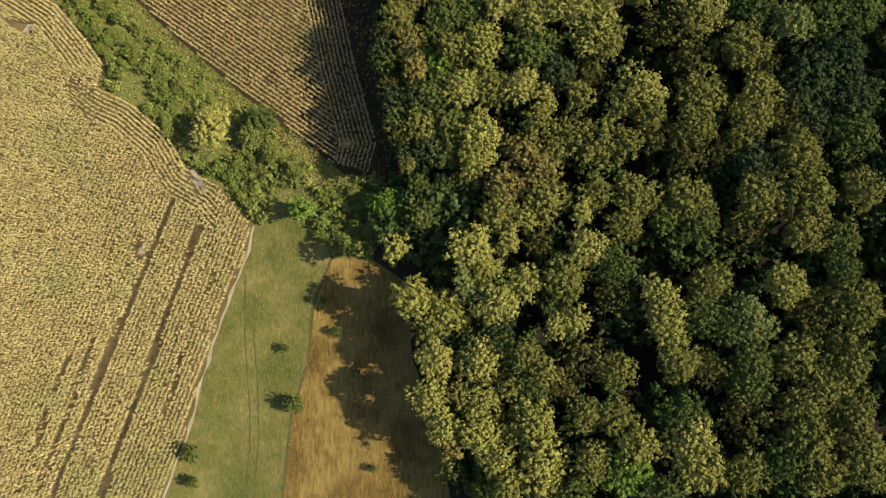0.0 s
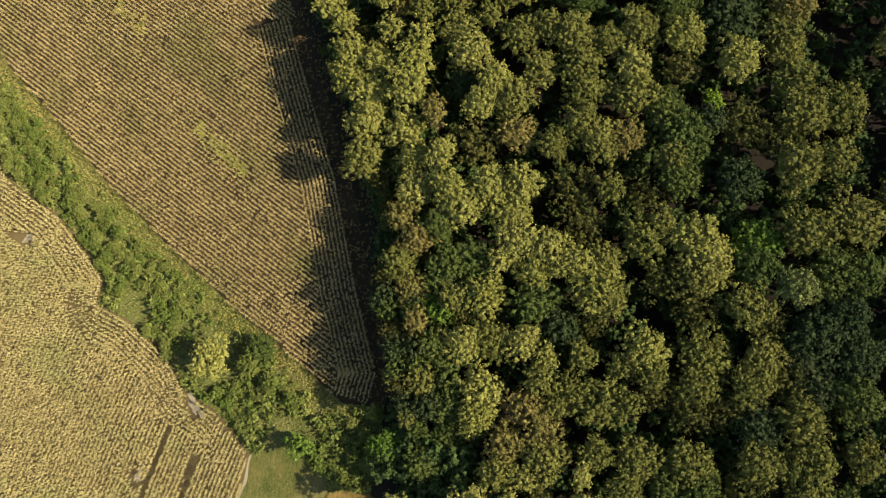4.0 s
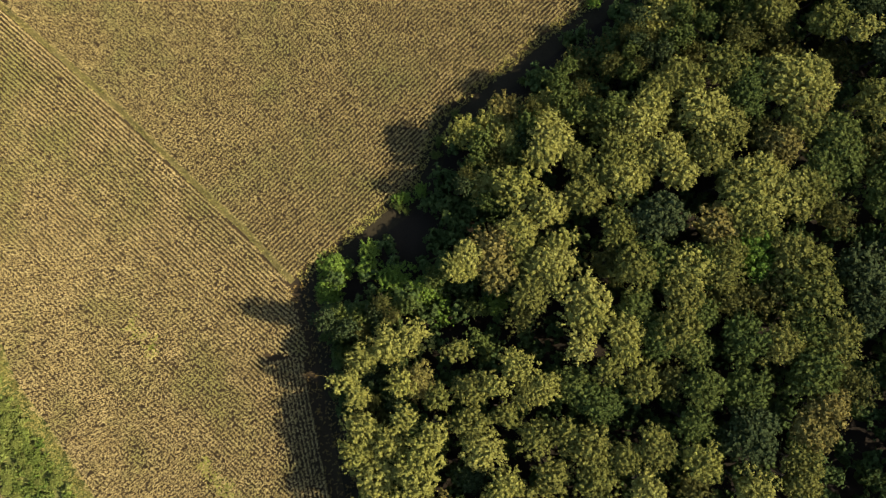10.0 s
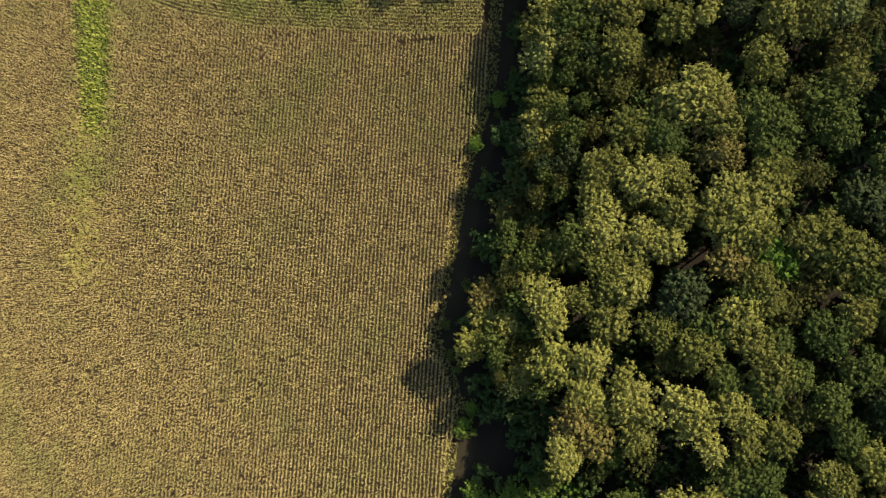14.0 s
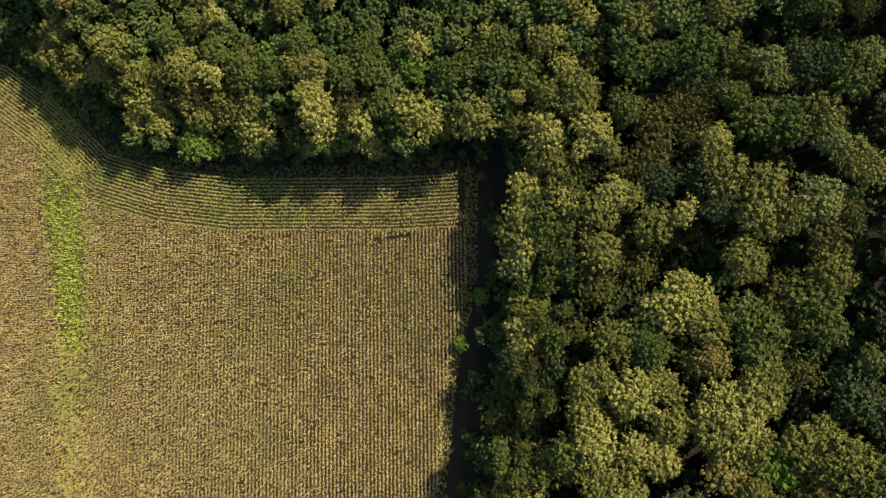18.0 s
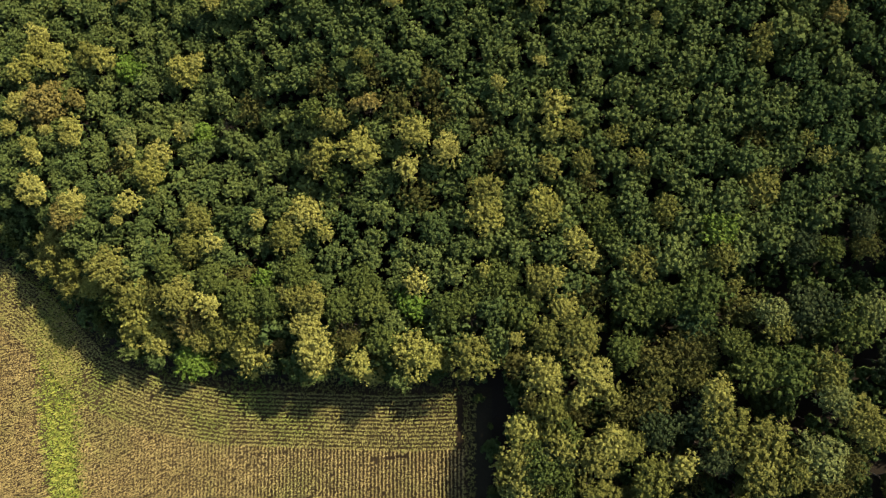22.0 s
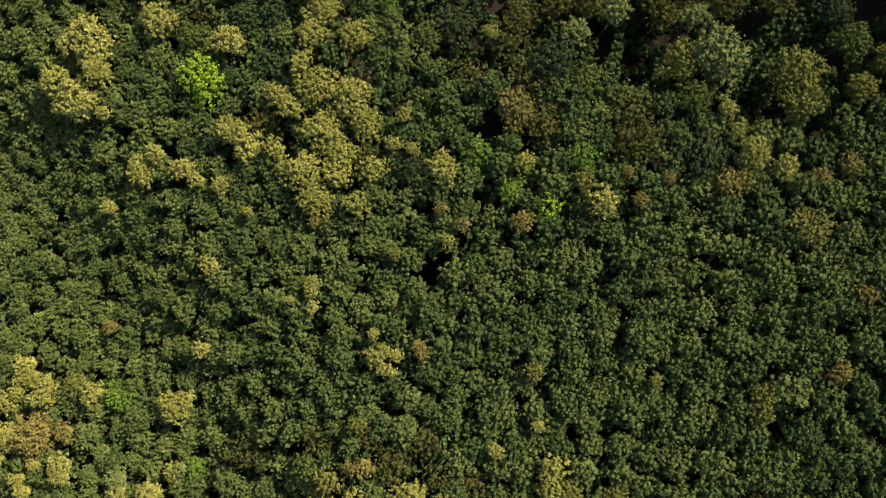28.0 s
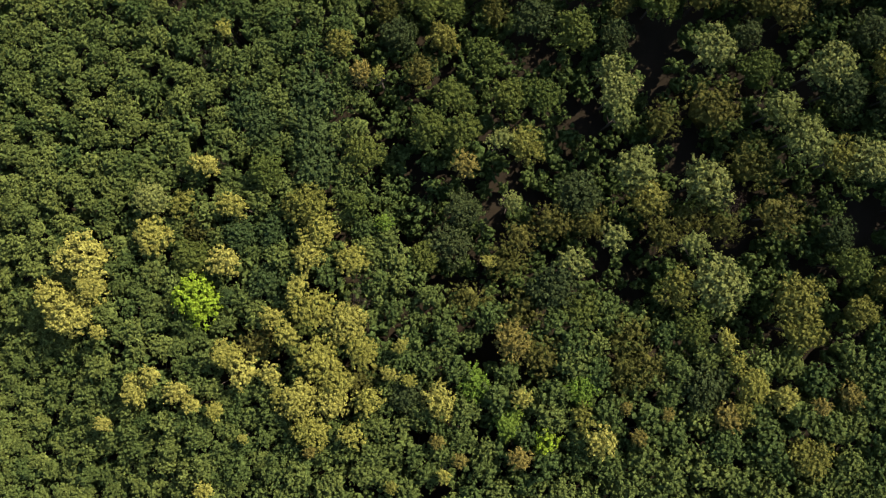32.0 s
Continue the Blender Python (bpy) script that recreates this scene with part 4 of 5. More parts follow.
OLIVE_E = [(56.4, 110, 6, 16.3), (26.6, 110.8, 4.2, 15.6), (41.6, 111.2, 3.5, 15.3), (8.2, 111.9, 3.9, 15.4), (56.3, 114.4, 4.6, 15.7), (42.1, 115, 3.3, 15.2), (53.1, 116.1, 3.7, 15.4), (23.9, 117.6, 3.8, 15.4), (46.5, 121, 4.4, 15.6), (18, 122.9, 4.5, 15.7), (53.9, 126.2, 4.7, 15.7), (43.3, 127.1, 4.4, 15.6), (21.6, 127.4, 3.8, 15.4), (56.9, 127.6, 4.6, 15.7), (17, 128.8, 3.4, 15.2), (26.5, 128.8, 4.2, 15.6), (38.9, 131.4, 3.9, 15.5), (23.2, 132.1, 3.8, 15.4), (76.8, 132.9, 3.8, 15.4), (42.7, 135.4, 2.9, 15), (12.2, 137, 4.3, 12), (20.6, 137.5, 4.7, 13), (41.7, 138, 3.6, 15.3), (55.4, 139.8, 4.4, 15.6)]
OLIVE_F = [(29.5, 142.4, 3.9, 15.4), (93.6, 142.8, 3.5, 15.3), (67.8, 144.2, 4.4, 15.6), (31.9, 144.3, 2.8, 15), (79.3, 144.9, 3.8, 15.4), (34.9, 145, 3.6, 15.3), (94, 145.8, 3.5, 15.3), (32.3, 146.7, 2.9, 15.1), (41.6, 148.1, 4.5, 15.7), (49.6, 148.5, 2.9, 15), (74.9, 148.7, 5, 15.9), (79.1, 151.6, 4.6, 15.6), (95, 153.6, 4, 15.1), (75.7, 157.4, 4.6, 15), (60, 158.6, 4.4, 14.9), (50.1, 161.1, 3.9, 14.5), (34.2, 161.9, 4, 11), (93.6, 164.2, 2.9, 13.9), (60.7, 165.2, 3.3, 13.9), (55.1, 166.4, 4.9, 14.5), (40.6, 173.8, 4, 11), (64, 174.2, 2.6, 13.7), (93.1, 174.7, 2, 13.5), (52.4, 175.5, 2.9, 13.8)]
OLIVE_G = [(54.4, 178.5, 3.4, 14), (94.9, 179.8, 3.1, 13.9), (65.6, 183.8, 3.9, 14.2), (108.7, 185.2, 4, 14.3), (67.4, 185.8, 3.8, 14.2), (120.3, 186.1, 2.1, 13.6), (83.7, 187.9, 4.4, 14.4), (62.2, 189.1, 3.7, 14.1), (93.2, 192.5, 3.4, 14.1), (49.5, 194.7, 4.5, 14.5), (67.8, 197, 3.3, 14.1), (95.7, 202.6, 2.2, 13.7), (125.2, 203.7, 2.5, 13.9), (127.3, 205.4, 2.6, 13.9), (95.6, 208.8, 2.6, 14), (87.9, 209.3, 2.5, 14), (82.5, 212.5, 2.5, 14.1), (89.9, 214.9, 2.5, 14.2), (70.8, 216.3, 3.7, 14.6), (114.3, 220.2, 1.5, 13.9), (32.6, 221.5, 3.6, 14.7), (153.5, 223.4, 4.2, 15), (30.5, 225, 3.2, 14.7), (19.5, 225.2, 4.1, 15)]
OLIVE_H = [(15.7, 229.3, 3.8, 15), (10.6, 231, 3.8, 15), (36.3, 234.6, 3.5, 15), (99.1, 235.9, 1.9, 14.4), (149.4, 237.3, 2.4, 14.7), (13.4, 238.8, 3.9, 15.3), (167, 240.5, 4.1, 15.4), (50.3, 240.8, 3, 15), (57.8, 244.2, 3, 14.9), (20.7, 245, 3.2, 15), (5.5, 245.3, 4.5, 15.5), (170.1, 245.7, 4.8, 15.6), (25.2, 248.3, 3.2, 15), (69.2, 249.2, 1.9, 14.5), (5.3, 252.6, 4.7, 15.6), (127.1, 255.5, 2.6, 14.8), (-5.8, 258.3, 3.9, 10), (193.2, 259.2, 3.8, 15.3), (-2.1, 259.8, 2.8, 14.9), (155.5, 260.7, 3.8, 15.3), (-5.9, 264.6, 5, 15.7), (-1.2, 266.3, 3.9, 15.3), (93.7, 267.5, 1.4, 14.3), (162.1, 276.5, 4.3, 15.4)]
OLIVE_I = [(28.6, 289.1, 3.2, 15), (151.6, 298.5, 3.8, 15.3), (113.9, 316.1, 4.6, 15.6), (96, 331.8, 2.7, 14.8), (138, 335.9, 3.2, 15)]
GREEN_A = [(20.4, -33.4, 2.8, 11.4), (33.9, -33.2, 2.8, 11.4), (1.7, -31.3, 2.6, 7), (52.3, -28.6, 4.2, 11.8), (37.2, -22.2, 3.9, 11.7), (13.9, -18.2, 3.1, 11.5), (47.6, -17.5, 4.1, 11.8), (48.3, -13.8, 3.7, 11.7), (44.4, -8.7, 3.1, 11.5), (40.2, -6.1, 4, 11.7), (63, 0.1, 3.1, 11.5), (27.5, 0.9, 3.5, 11.6), (63.3, 5.3, 3.6, 11.6), (40.9, 7.2, 3.8, 11.7), (35.7, 8.1, 2.8, 11.4), (-2.8, 9.9, 3.5, 11.6), (0.8, 13.3, 3.2, 11.7), (-3.7, 14.7, 2.3, 11.5), (0.8, 19.7, 3.2, 12.1), (65.9, 22.3, 4.3, 12.6), (0.8, 24.4, 2.8, 12.3), (-1, 29.1, 3.3, 12.7), (14.8, 37.1, 4.8, 13.7), (-1.5, 40.5, 3, 13.3)]
GREEN_B = [(67.9, 41.7, 4.2, 13.8), (63.5, 42.2, 4.5, 13.9), (50.5, 42.5, 4.3, 13.9), (0.8, 42.8, 3.6, 13.6), (5.3, 43.1, 4, 13.8), (-0.7, 48.9, 3.2, 13.9), (38.1, 57.3, 4.1, 14.7), (39.4, 64.4, 4.4, 15), (36.6, 67.9, 4, 14.9), (37.5, 86.2, 3.4, 14.6), (22.4, 88.3, 3.7, 14.7), (19.1, 90.7, 4.1, 14.9), (39.1, 92.2, 3.8, 14.8), (46.4, 92.8, 4.3, 15), (2.2, 95.3, 2.9, 9), (57.4, 96.2, 5.4, 15.4), (37, 98.8, 3.6, 14.7), (31, 99.3, 3.5, 14.7), (1.2, 101.4, 2.3, 8), (45.7, 101.4, 4.4, 15), (57.4, 103, 5.1, 15.2), (27.6, 104, 3.5, 14.6), (37.3, 104.7, 4, 14.8), (38.5, 111.8, 4.1, 14.9)]
GREEN_C = [(30.9, 112.1, 4.8, 15.2), (72.2, 118.1, 2.9, 14.4), (69.8, 126.4, 4.2, 14.9), (58.7, 130.7, 4.1, 14.9), (71.5, 131.2, 5.5, 15.4), (62, 132.9, 4.5, 15), (60.9, 137, 4.7, 15.1), (22.3, 138.7, 3.9, 14.8), (45.8, 142.8, 3.9, 14.8), (45, 145.8, 4.1, 14.9), (103.7, 156.9, 4.6, 14.5), (90.4, 157.8, 5.3, 14.6), (46.9, 160.1, 4.4, 11), (86.5, 161.6, 4.8, 14.1), (86.8, 167.1, 3.2, 13.3), (46.1, 171.6, 4.4, 13.8), (87.7, 177.2, 5.3, 14.1), (71.5, 178.1, 3.7, 13.5), (82.6, 180.1, 3.4, 13.4), (78.4, 183, 4.7, 13.9), (61.7, 195.4, 4.2, 13.8), (83.3, 196.2, 3.8, 13.6), (84.5, 200.6, 3.4, 13.5), (62.6, 201.9, 3.8, 13.7)]
GREEN_D = [(55.2, 202.9, 3.1, 13.5), (58.9, 204, 3.1, 13.5), (51, 204.5, 3.5, 13.7), (38.5, 207.7, 3.5, 13.7), (41.1, 214.1, 4, 14.1), (36.3, 217.7, 3.6, 14), (42.3, 218.9, 3.6, 14.1), (26.2, 226.9, 3.3, 14.1), (33.8, 227.4, 3.7, 14.3), (22.1, 230.4, 4.2, 14.6), (51, 236.7, 3, 14.3), (20.4, 237.3, 3.4, 14.4), (15.1, 245.2, 3.5, 14.5), (0.7, 246.7, 4.2, 10), (55.6, 248.5, 3, 14.3), (152.4, 254.2, 3.6, 14.6), (139, 269.4, 3.8, 14.6), (99.5, 299, 1.9, 13.9), (160.6, 303.7, 3.8, 14.6), (155.7, 307.8, 3.7, 14.6), (144.8, 308.1, 3.6, 14.6), (120.7, 310, 2.9, 14.3), (140.7, 312.9, 3.8, 14.6), (147.5, 314.5, 3.7, 14.6)]
GREEN_E = [(157.6, 316.5, 4, 14.7), (127.8, 316.8, 4.2, 14.8), (90.7, 322.7, 3.6, 14.5), (112.2, 326.1, 3.9, 14.7)]
DARK_A = [(51, 17.1, 4.5, 12), (60.1, 23.4, 4.2, 12.3), (66.4, 27.9, 4.3, 12.6), (57.8, 28.1, 3.2, 12.2), (60.2, 31.5, 5.3, 13.1), (19.2, 32.6, 3.7, 12.7), (65, 35.3, 4.4, 13.1), (48, 57.3, 4.2, 14.3), (43.2, 66.7, 2.8, 14), (2.8, 73.8, 3.3, 12), (47.6, 85, 5.3, 14.9), (66.4, 106.6, 4.4, 14.6), (66.2, 113.4, 5.4, 14.9), (30.3, 119.9, 5.2, 17), (71, 153.6, 3.6, 14), (73.7, 159.6, 4.7, 13.9), (103.5, 160.1, 4.1, 13.6), (100, 163.3, 5, 13.7), (66.3, 163.8, 4.1, 13.3), (146.6, 245, 5, 14.6), (203.1, 268.9, 4.5, 14.4), (138.6, 274.9, 4.7, 14.5), (105.9, 277.8, 3.3, 14), (153.6, 285.2, 4.7, 14.5)]
AMBER_A = [(2.1, -26.8, 2.9, 11.6), (3, -18.8, 2.2, 11.4), (10.3, 13.6, 3.8, 12.1), (16.2, 16.3, 3.5, 12.2), (13.5, 19.6, 3.9, 12.5), (-4.3, 33.1, 2.4, 12.8), (-5.2, 38.4, 3.1, 13.4), (-4.2, 46.6, 3.4, 14), (-6.8, 50.2, 3, 14.1), (29.7, 63.7, 3.4, 14.8), (11.7, 64.7, 3.3, 14.8), (-2, 68.1, 3, 14.7), (57.3, 86.8, 3.8, 15), (-7.9, 88.2, 3.5, 14.9), (59.6, 90.3, 4.1, 15.1), (3.9, 108.4, 4.3, 15.2), (3.5, 112.8, 4.1, 15.1), (40.7, 119.2, 4.1, 15.1), (51.8, 135, 3.9, 15), (3.9, 138.5, 3.7, 10), (56.1, 142.5, 4, 15.1), (140.5, 200, 2.4, 13.4), (153.7, 207.1, 2.2, 13.4), (21.1, 219.9, 2.1, 9)]
AMBER_B = [(166.3, 226.5, 2.6, 14.1), (160.5, 228.8, 1.9, 13.9), (11, 235.2, 3.9, 14.7), (146.5, 238.5, 2.9, 14.4), (64.5, 242.3, 2.3, 14.3), (62.2, 243.7, 1.5, 14), (138.7, 246.6, 1.3, 13.9), (132.4, 247, 1.5, 14), (86.2, 251.2, 1.6, 14), (134, 252, 1.2, 13.9), (86.5, 252.8, 1.2, 13.9), (114.2, 257.3, 2.2, 14.3), (106.1, 263.5, 1.4, 13.9), (5.2, 266.7, 3.6, 14.8), (105.1, 268.4, 1.4, 14), (126.7, 273.4, 3.6, 14.8), (86.5, 281.5, 1.3, 13.9), (21, 283.7, 2.4, 14.3), (15.6, 287.4, 4.8, 15.2), (41.3, 293.6, 1.5, 14), (140.9, 302.7, 2.7, 14.4), (137.5, 328.7, 2.4, 14.3)]
THIN_A = [(48.1, -22.3, 5.5, 10.9), (18.4, -18.4, 2.7, 10.2), (41.9, -15.2, 3.6, 10.4), (22, -14, 4.4, 10.6), (58.6, -6.9, 4.9, 10.7), (28.4, -4.4, 4.4, 10.6), (16.3, 4.4, 3.2, 10.3), (49.2, 7.2, 4.5, 10.6), (40.4, 19.1, 3.9, 11), (46.3, 19.6, 3.5, 10.9), (35.1, 22.9, 3.9, 11.2), (55.3, 25, 4.2, 11.4), (52.9, 33.4, 4.2, 11.8), (24.9, 33.8, 3.4, 11.6), (41.7, 36.3, 4.6, 12.1), (36.2, 40.8, 4.6, 12.4), (23.1, 49.1, 4.4, 12.8), (33.4, 54.9, 4.1, 13), (21.7, 55.4, 4.9, 13.3), (5.5, 63.2, 4.7, 13.5), (54.4, 65, 4.8, 13.5), (48.9, 67.2, 4.7, 13.5), (39.4, 76.3, 3.8, 13.2), (34, 93, 3.8, 13.2)]
THIN_B = [(65.1, 94.9, 4.7, 13.5), (9.2, 101.4, 3.8, 13.2), (43.5, 107.1, 4.5, 13.4), (49.7, 108.3, 4.2, 13.3), (23, 111.4, 4, 13.3), (53.3, 112.6, 4.6, 13.5), (62.3, 123.3, 4, 13.2), (69.1, 134.5, 4.9, 13.6), (49.9, 136.3, 4.2, 13.3), (81.6, 136.7, 5.2, 13.7), (32.5, 138.2, 4, 13.2), (87.9, 139, 3.9, 13.2), (20.5, 144.3, 4.5, 8), (71.2, 145.7, 3.7, 13.2), (16.9, 148.6, 4.6, 7.5), (22.6, 151.8, 4, 7.5), (38, 151.9, 3.8, 9), (65.2, 153.4, 5.6, 9), (54.5, 154.6, 4.9, 9), (45.4, 156, 4.3, 12.9), (51.1, 158.4, 3.5, 12.4), (44.3, 159, 4.4, 9), (48.1, 163.2, 3.8, 9), (77.5, 166.8, 4.2, 12.2)]
THIN_C = [(68, 167.7, 4.1, 12.2), (82.3, 168.8, 4.3, 12.2), (64.3, 169.5, 4.1, 12.2), (92.1, 169.7, 5.4, 12.6), (72.3, 169.9, 5.5, 12.6), (79.4, 171.5, 4.3, 12.2), (82.2, 172, 4.2, 12.2), (74.2, 173.2, 4.7, 12.4), (57.7, 174.1, 3, 11.9), (55.1, 188.3, 3.9, 12.2), (73.8, 189.4, 4.3, 12.3), (115.1, 192.2, 3.2, 12), (78.7, 193.4, 3, 11.9), (86.8, 205.7, 2.6, 11.9), (33.1, 211.6, 3.4, 12.3), (20.7, 215.2, 2.8, 8), (76.6, 219.7, 3, 12.4), (60.7, 223.6, 4, 12.8), (78.7, 227.2, 4.2, 12.9), (73.8, 232.6, 3.8, 12.9), (24.6, 234.3, 3.4, 12.8), (76.1, 238.5, 4.2, 13.2), (68.8, 239.4, 4.2, 13.2), (9.4, 242.7, 3.5, 13)]
THIN_D = [(68.9, 246, 3, 12.8), (61.3, 251.7, 3.9, 13.1), (141.7, 254.2, 4.2, 13.2), (138, 256.1, 4.4, 13.2), (47.8, 257.9, 4.2, 13.2), (178.9, 258.3, 4.9, 13.4), (142.7, 259.8, 5.2, 13.5), (170.1, 263.2, 3.8, 13.1), (19.8, 266.9, 3.5, 13), (128.6, 267.8, 4.6, 13.3), (166.6, 268.2, 4, 13.1), (181.5, 268.4, 5.3, 13.6), (160.8, 269.7, 4.6, 13.3), (131.6, 275.7, 4.6, 13.3), (152, 279.9, 3.8, 13.1), (184.1, 281.7, 5.8, 13.7), (125.3, 283.6, 4.2, 13.2), (100.7, 284.5, 3.5, 13), (135.2, 284.5, 4.3, 13.2), (146.3, 284.6, 4.4, 13.3), (175.3, 285.3, 3.9, 13.1), (139.5, 286.2, 3.7, 13), (90.4, 302.3, 3.9, 13.1), (146.6, 322.5, 3.6, 13)]
THIN_E = [(95.4, 326.9, 3.6, 13)]
BARE_A = [(54.3, 199.3, 2.7, 11.8), (35.4, 214.1, 2.7, 12.2), (40.8, 258.7, 2.4, 12.6), (173.6, 265.3, 2.5, 12.6), (106.6, 333.3, 1.6, 12.3), (117.3, 350.9, 2.4, 12.6)]
LIME_A = [(44.4, 70.4, 1.8, 13), (119.8, 256.2, 2.9, 13.3), (87.2, 316, 5.0, 15.4)]
BRIGHT_A = [(28.6, -30.8, 4.3, 11), (-0.4, 35.2, 4.1, 12), (51.2, 46.6, 4.8, 12), (-4.8, 100, 3, 6), (-26.5, 101.4, 4.3, 3.5), (5.2, 102.6, 2.5, 8), (-8.3, 103.3, 4.5, 6), (-14.2, 105, 4.9, 6), (-25.9, 105.6, 4.6, 3.5), (-19.4, 106.9, 3.4, 4), (-19.6, 110.3, 3, 4), (48.3, 113.9, 4.7, 13), (47, 117.1, 4.5, 14), (-14.3, 120.8, 2.4, 3), (-10.9, 122.6, 2, 3), (20.1, 163.5, 1.6, 3), (28.9, 168.1, 1.9, 3.5), (98.6, 183.9, 4.2, 14), (46.8, 209.3, 3.6, 13), (6.6, 226, 3, 6), (5.1, 229.1, 4.2, 8), (27.9, 231.2, 2.9, 13), (130, 259.2, 3.2, 14), (36.1, 262, 2.4, 13)]
BRIGHT_B = [(116.5, 262.8, 3.2, 14), (116.3, 271.7, 3.6, 14), (33.4, 281.8, 3.9, 13), (122.5, 304.2, 1.9, 13)]
PALE_A = [(48.5, -8.5, 3.6, 12.9), (46.8, -5.2, 2.3, 12.5), (3.5, -1.9, 2.5, 12.5), (56.2, 39.9, 3.5, 14.9), (84.2, 144.3, 4.2, 16.5), (92.5, 150.2, 3.2, 16.1), (107.4, 157, 3.4, 15.5), (94.8, 167.6, 3.3, 14.8), (38.3, 168.9, 3.7, 11), (41.8, 241.9, 1.1, 15.1), (196.2, 256.3, 4.3, 16.4), (161.1, 257.2, 5.8, 17), (34.8, 263.8, 1.7, 15.3), (162.5, 265.3, 2.8, 15.8), (191, 266.2, 4.5, 16.5), (24.4, 269.9, 2.3, 15.6), (172.1, 271.8, 5.1, 16.7), (191.1, 273.2, 3.8, 16.2), (203.2, 273.5, 4.7, 16.5), (152.4, 275.2, 2.7, 15.7), (143.7, 277.1, 2.8, 15.8), (163.8, 281.7, 4.5, 16.5), (190, 289.6, 4.2, 16.4), (168.8, 291.5, 2.9, 15.8)]
PALE_B = [(142.5, 292.2, 2, 15.5), (171.3, 295.2, 4, 16.3), (173.4, 299, 2.9, 15.8), (148.6, 302.3, 2.5, 15.7), (92.2, 335.9, 3.5, 16.1)]
BLUISH_A = [(84.7, 173.8, 4.3, 13.7), (50.4, 277.2, 3.3, 14.4), (99.3, 310.3, 3.8, 14.6), (91.6, 312.8, 2, 14), (105.8, 316.6, 3.6, 14.6), (100.6, 320.4, 3.7, 14.6), (120.1, 320.4, 5.7, 15.3), (123.9, 326.9, 5.4, 15.2), (128, 331.8, 5.9, 15.4), (116.8, 333.4, 4.5, 14.9), (117, 338.9, 4.5, 14.9)]

CLEARING = [(-33, 97), (-22, 99), (-10, 104), (-4, 112), (-6, 126), (-14, 126), (-24, 116), (-34, 104)]
placed = []
EDGES = [WOOD_C, WOOD_F, TOP_F, WOOD_E]
tree("bare", 110.0, 296.4, 2.0, 14.5)
placed.append((110.0, 296.4, 2.0))


def stand(species, rows):
    for x, y, r, tall in rows:
        if inside(CLEARING, x, y):
            r *= 0.78
        if -12 < x < 6 and 4 < y < 16:
            tall = min(tall, 8.0)
        # the trees at the edges stay lower than those within
        if distance(WOOD_C[2:], x, y) < 14:
            tall = min(tall, 13.0)
        gap = float(distance(TOP_F[3:9], x, y))
        if gap < 16:
            tall = min(tall, 7.6 + 0.45 * max(0.0, gap - 4))
        tree(species, x, y, r, tall + rng.uniform(-0.5, 0.5))
        placed.append((x, y, r))


stand("golden", GOLDEN_A)
stand("golden", GOLDEN_B)
stand("golden", GOLDEN_C)
stand("golden", GOLDEN_D)
stand("golden", GOLDEN_E)
stand("golden", GOLDEN_F)
stand("golden", GOLDEN_G)
stand("golden", GOLDEN_H)
stand("golden", GOLDEN_I)
stand("golden", GOLDEN_J)
stand("golden", GOLDEN_K)
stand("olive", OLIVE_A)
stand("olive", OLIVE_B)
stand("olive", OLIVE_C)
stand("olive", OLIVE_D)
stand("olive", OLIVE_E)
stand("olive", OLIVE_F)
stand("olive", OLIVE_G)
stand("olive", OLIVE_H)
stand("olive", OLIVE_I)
stand("green", GREEN_A)
stand("green", GREEN_B)
stand("green", GREEN_C)
stand("green", GREEN_D)
stand("green", GREEN_E)
stand("dark", DARK_A)
stand("amber", AMBER_A)
stand("amber", AMBER_B)
stand("thin", THIN_A)
stand("thin", THIN_B)
stand("thin", THIN_C)
stand("thin", THIN_D)
stand("thin", THIN_E)
stand("bare", BARE_A)
stand("lime", LIME_A)
stand("bright", BRIGHT_A)
stand("bright", BRIGHT_B)
stand("pale", PALE_A)
stand("pale", PALE_B)
stand("bluish", BLUISH_A)


def too_near(x, y, r, factor):
    P = np.array(placed)
    return bool((np.hypot(P[:, 0] - x, P[:, 1] - y) < factor * (P[:, 2] + r)).any())


LISTED = np.array(placed)
OPEN = [POLY_A, POLY_C, POLY_F, POLY_MEADOW, POLY_MOWN, POLY_VERGE]


SHY = [1.0, 1.5, 0.75, 1.0]      # how far the stems keep from each edge


def in_wood(x, y, margin):
    ok = ~np.any([inside(p, x, y) for p in OPEN], axis=0)
    return ok & (np.min([distance(e, x, y) / s for e, s in zip(EDGES, SHY)], axis=0) > margin)


def tall_zone(x, y):
    """The old wood lies south of a line across the slope; a plantation of young trees follows it."""
    return y < 195 - 0.3 * (x - 40)


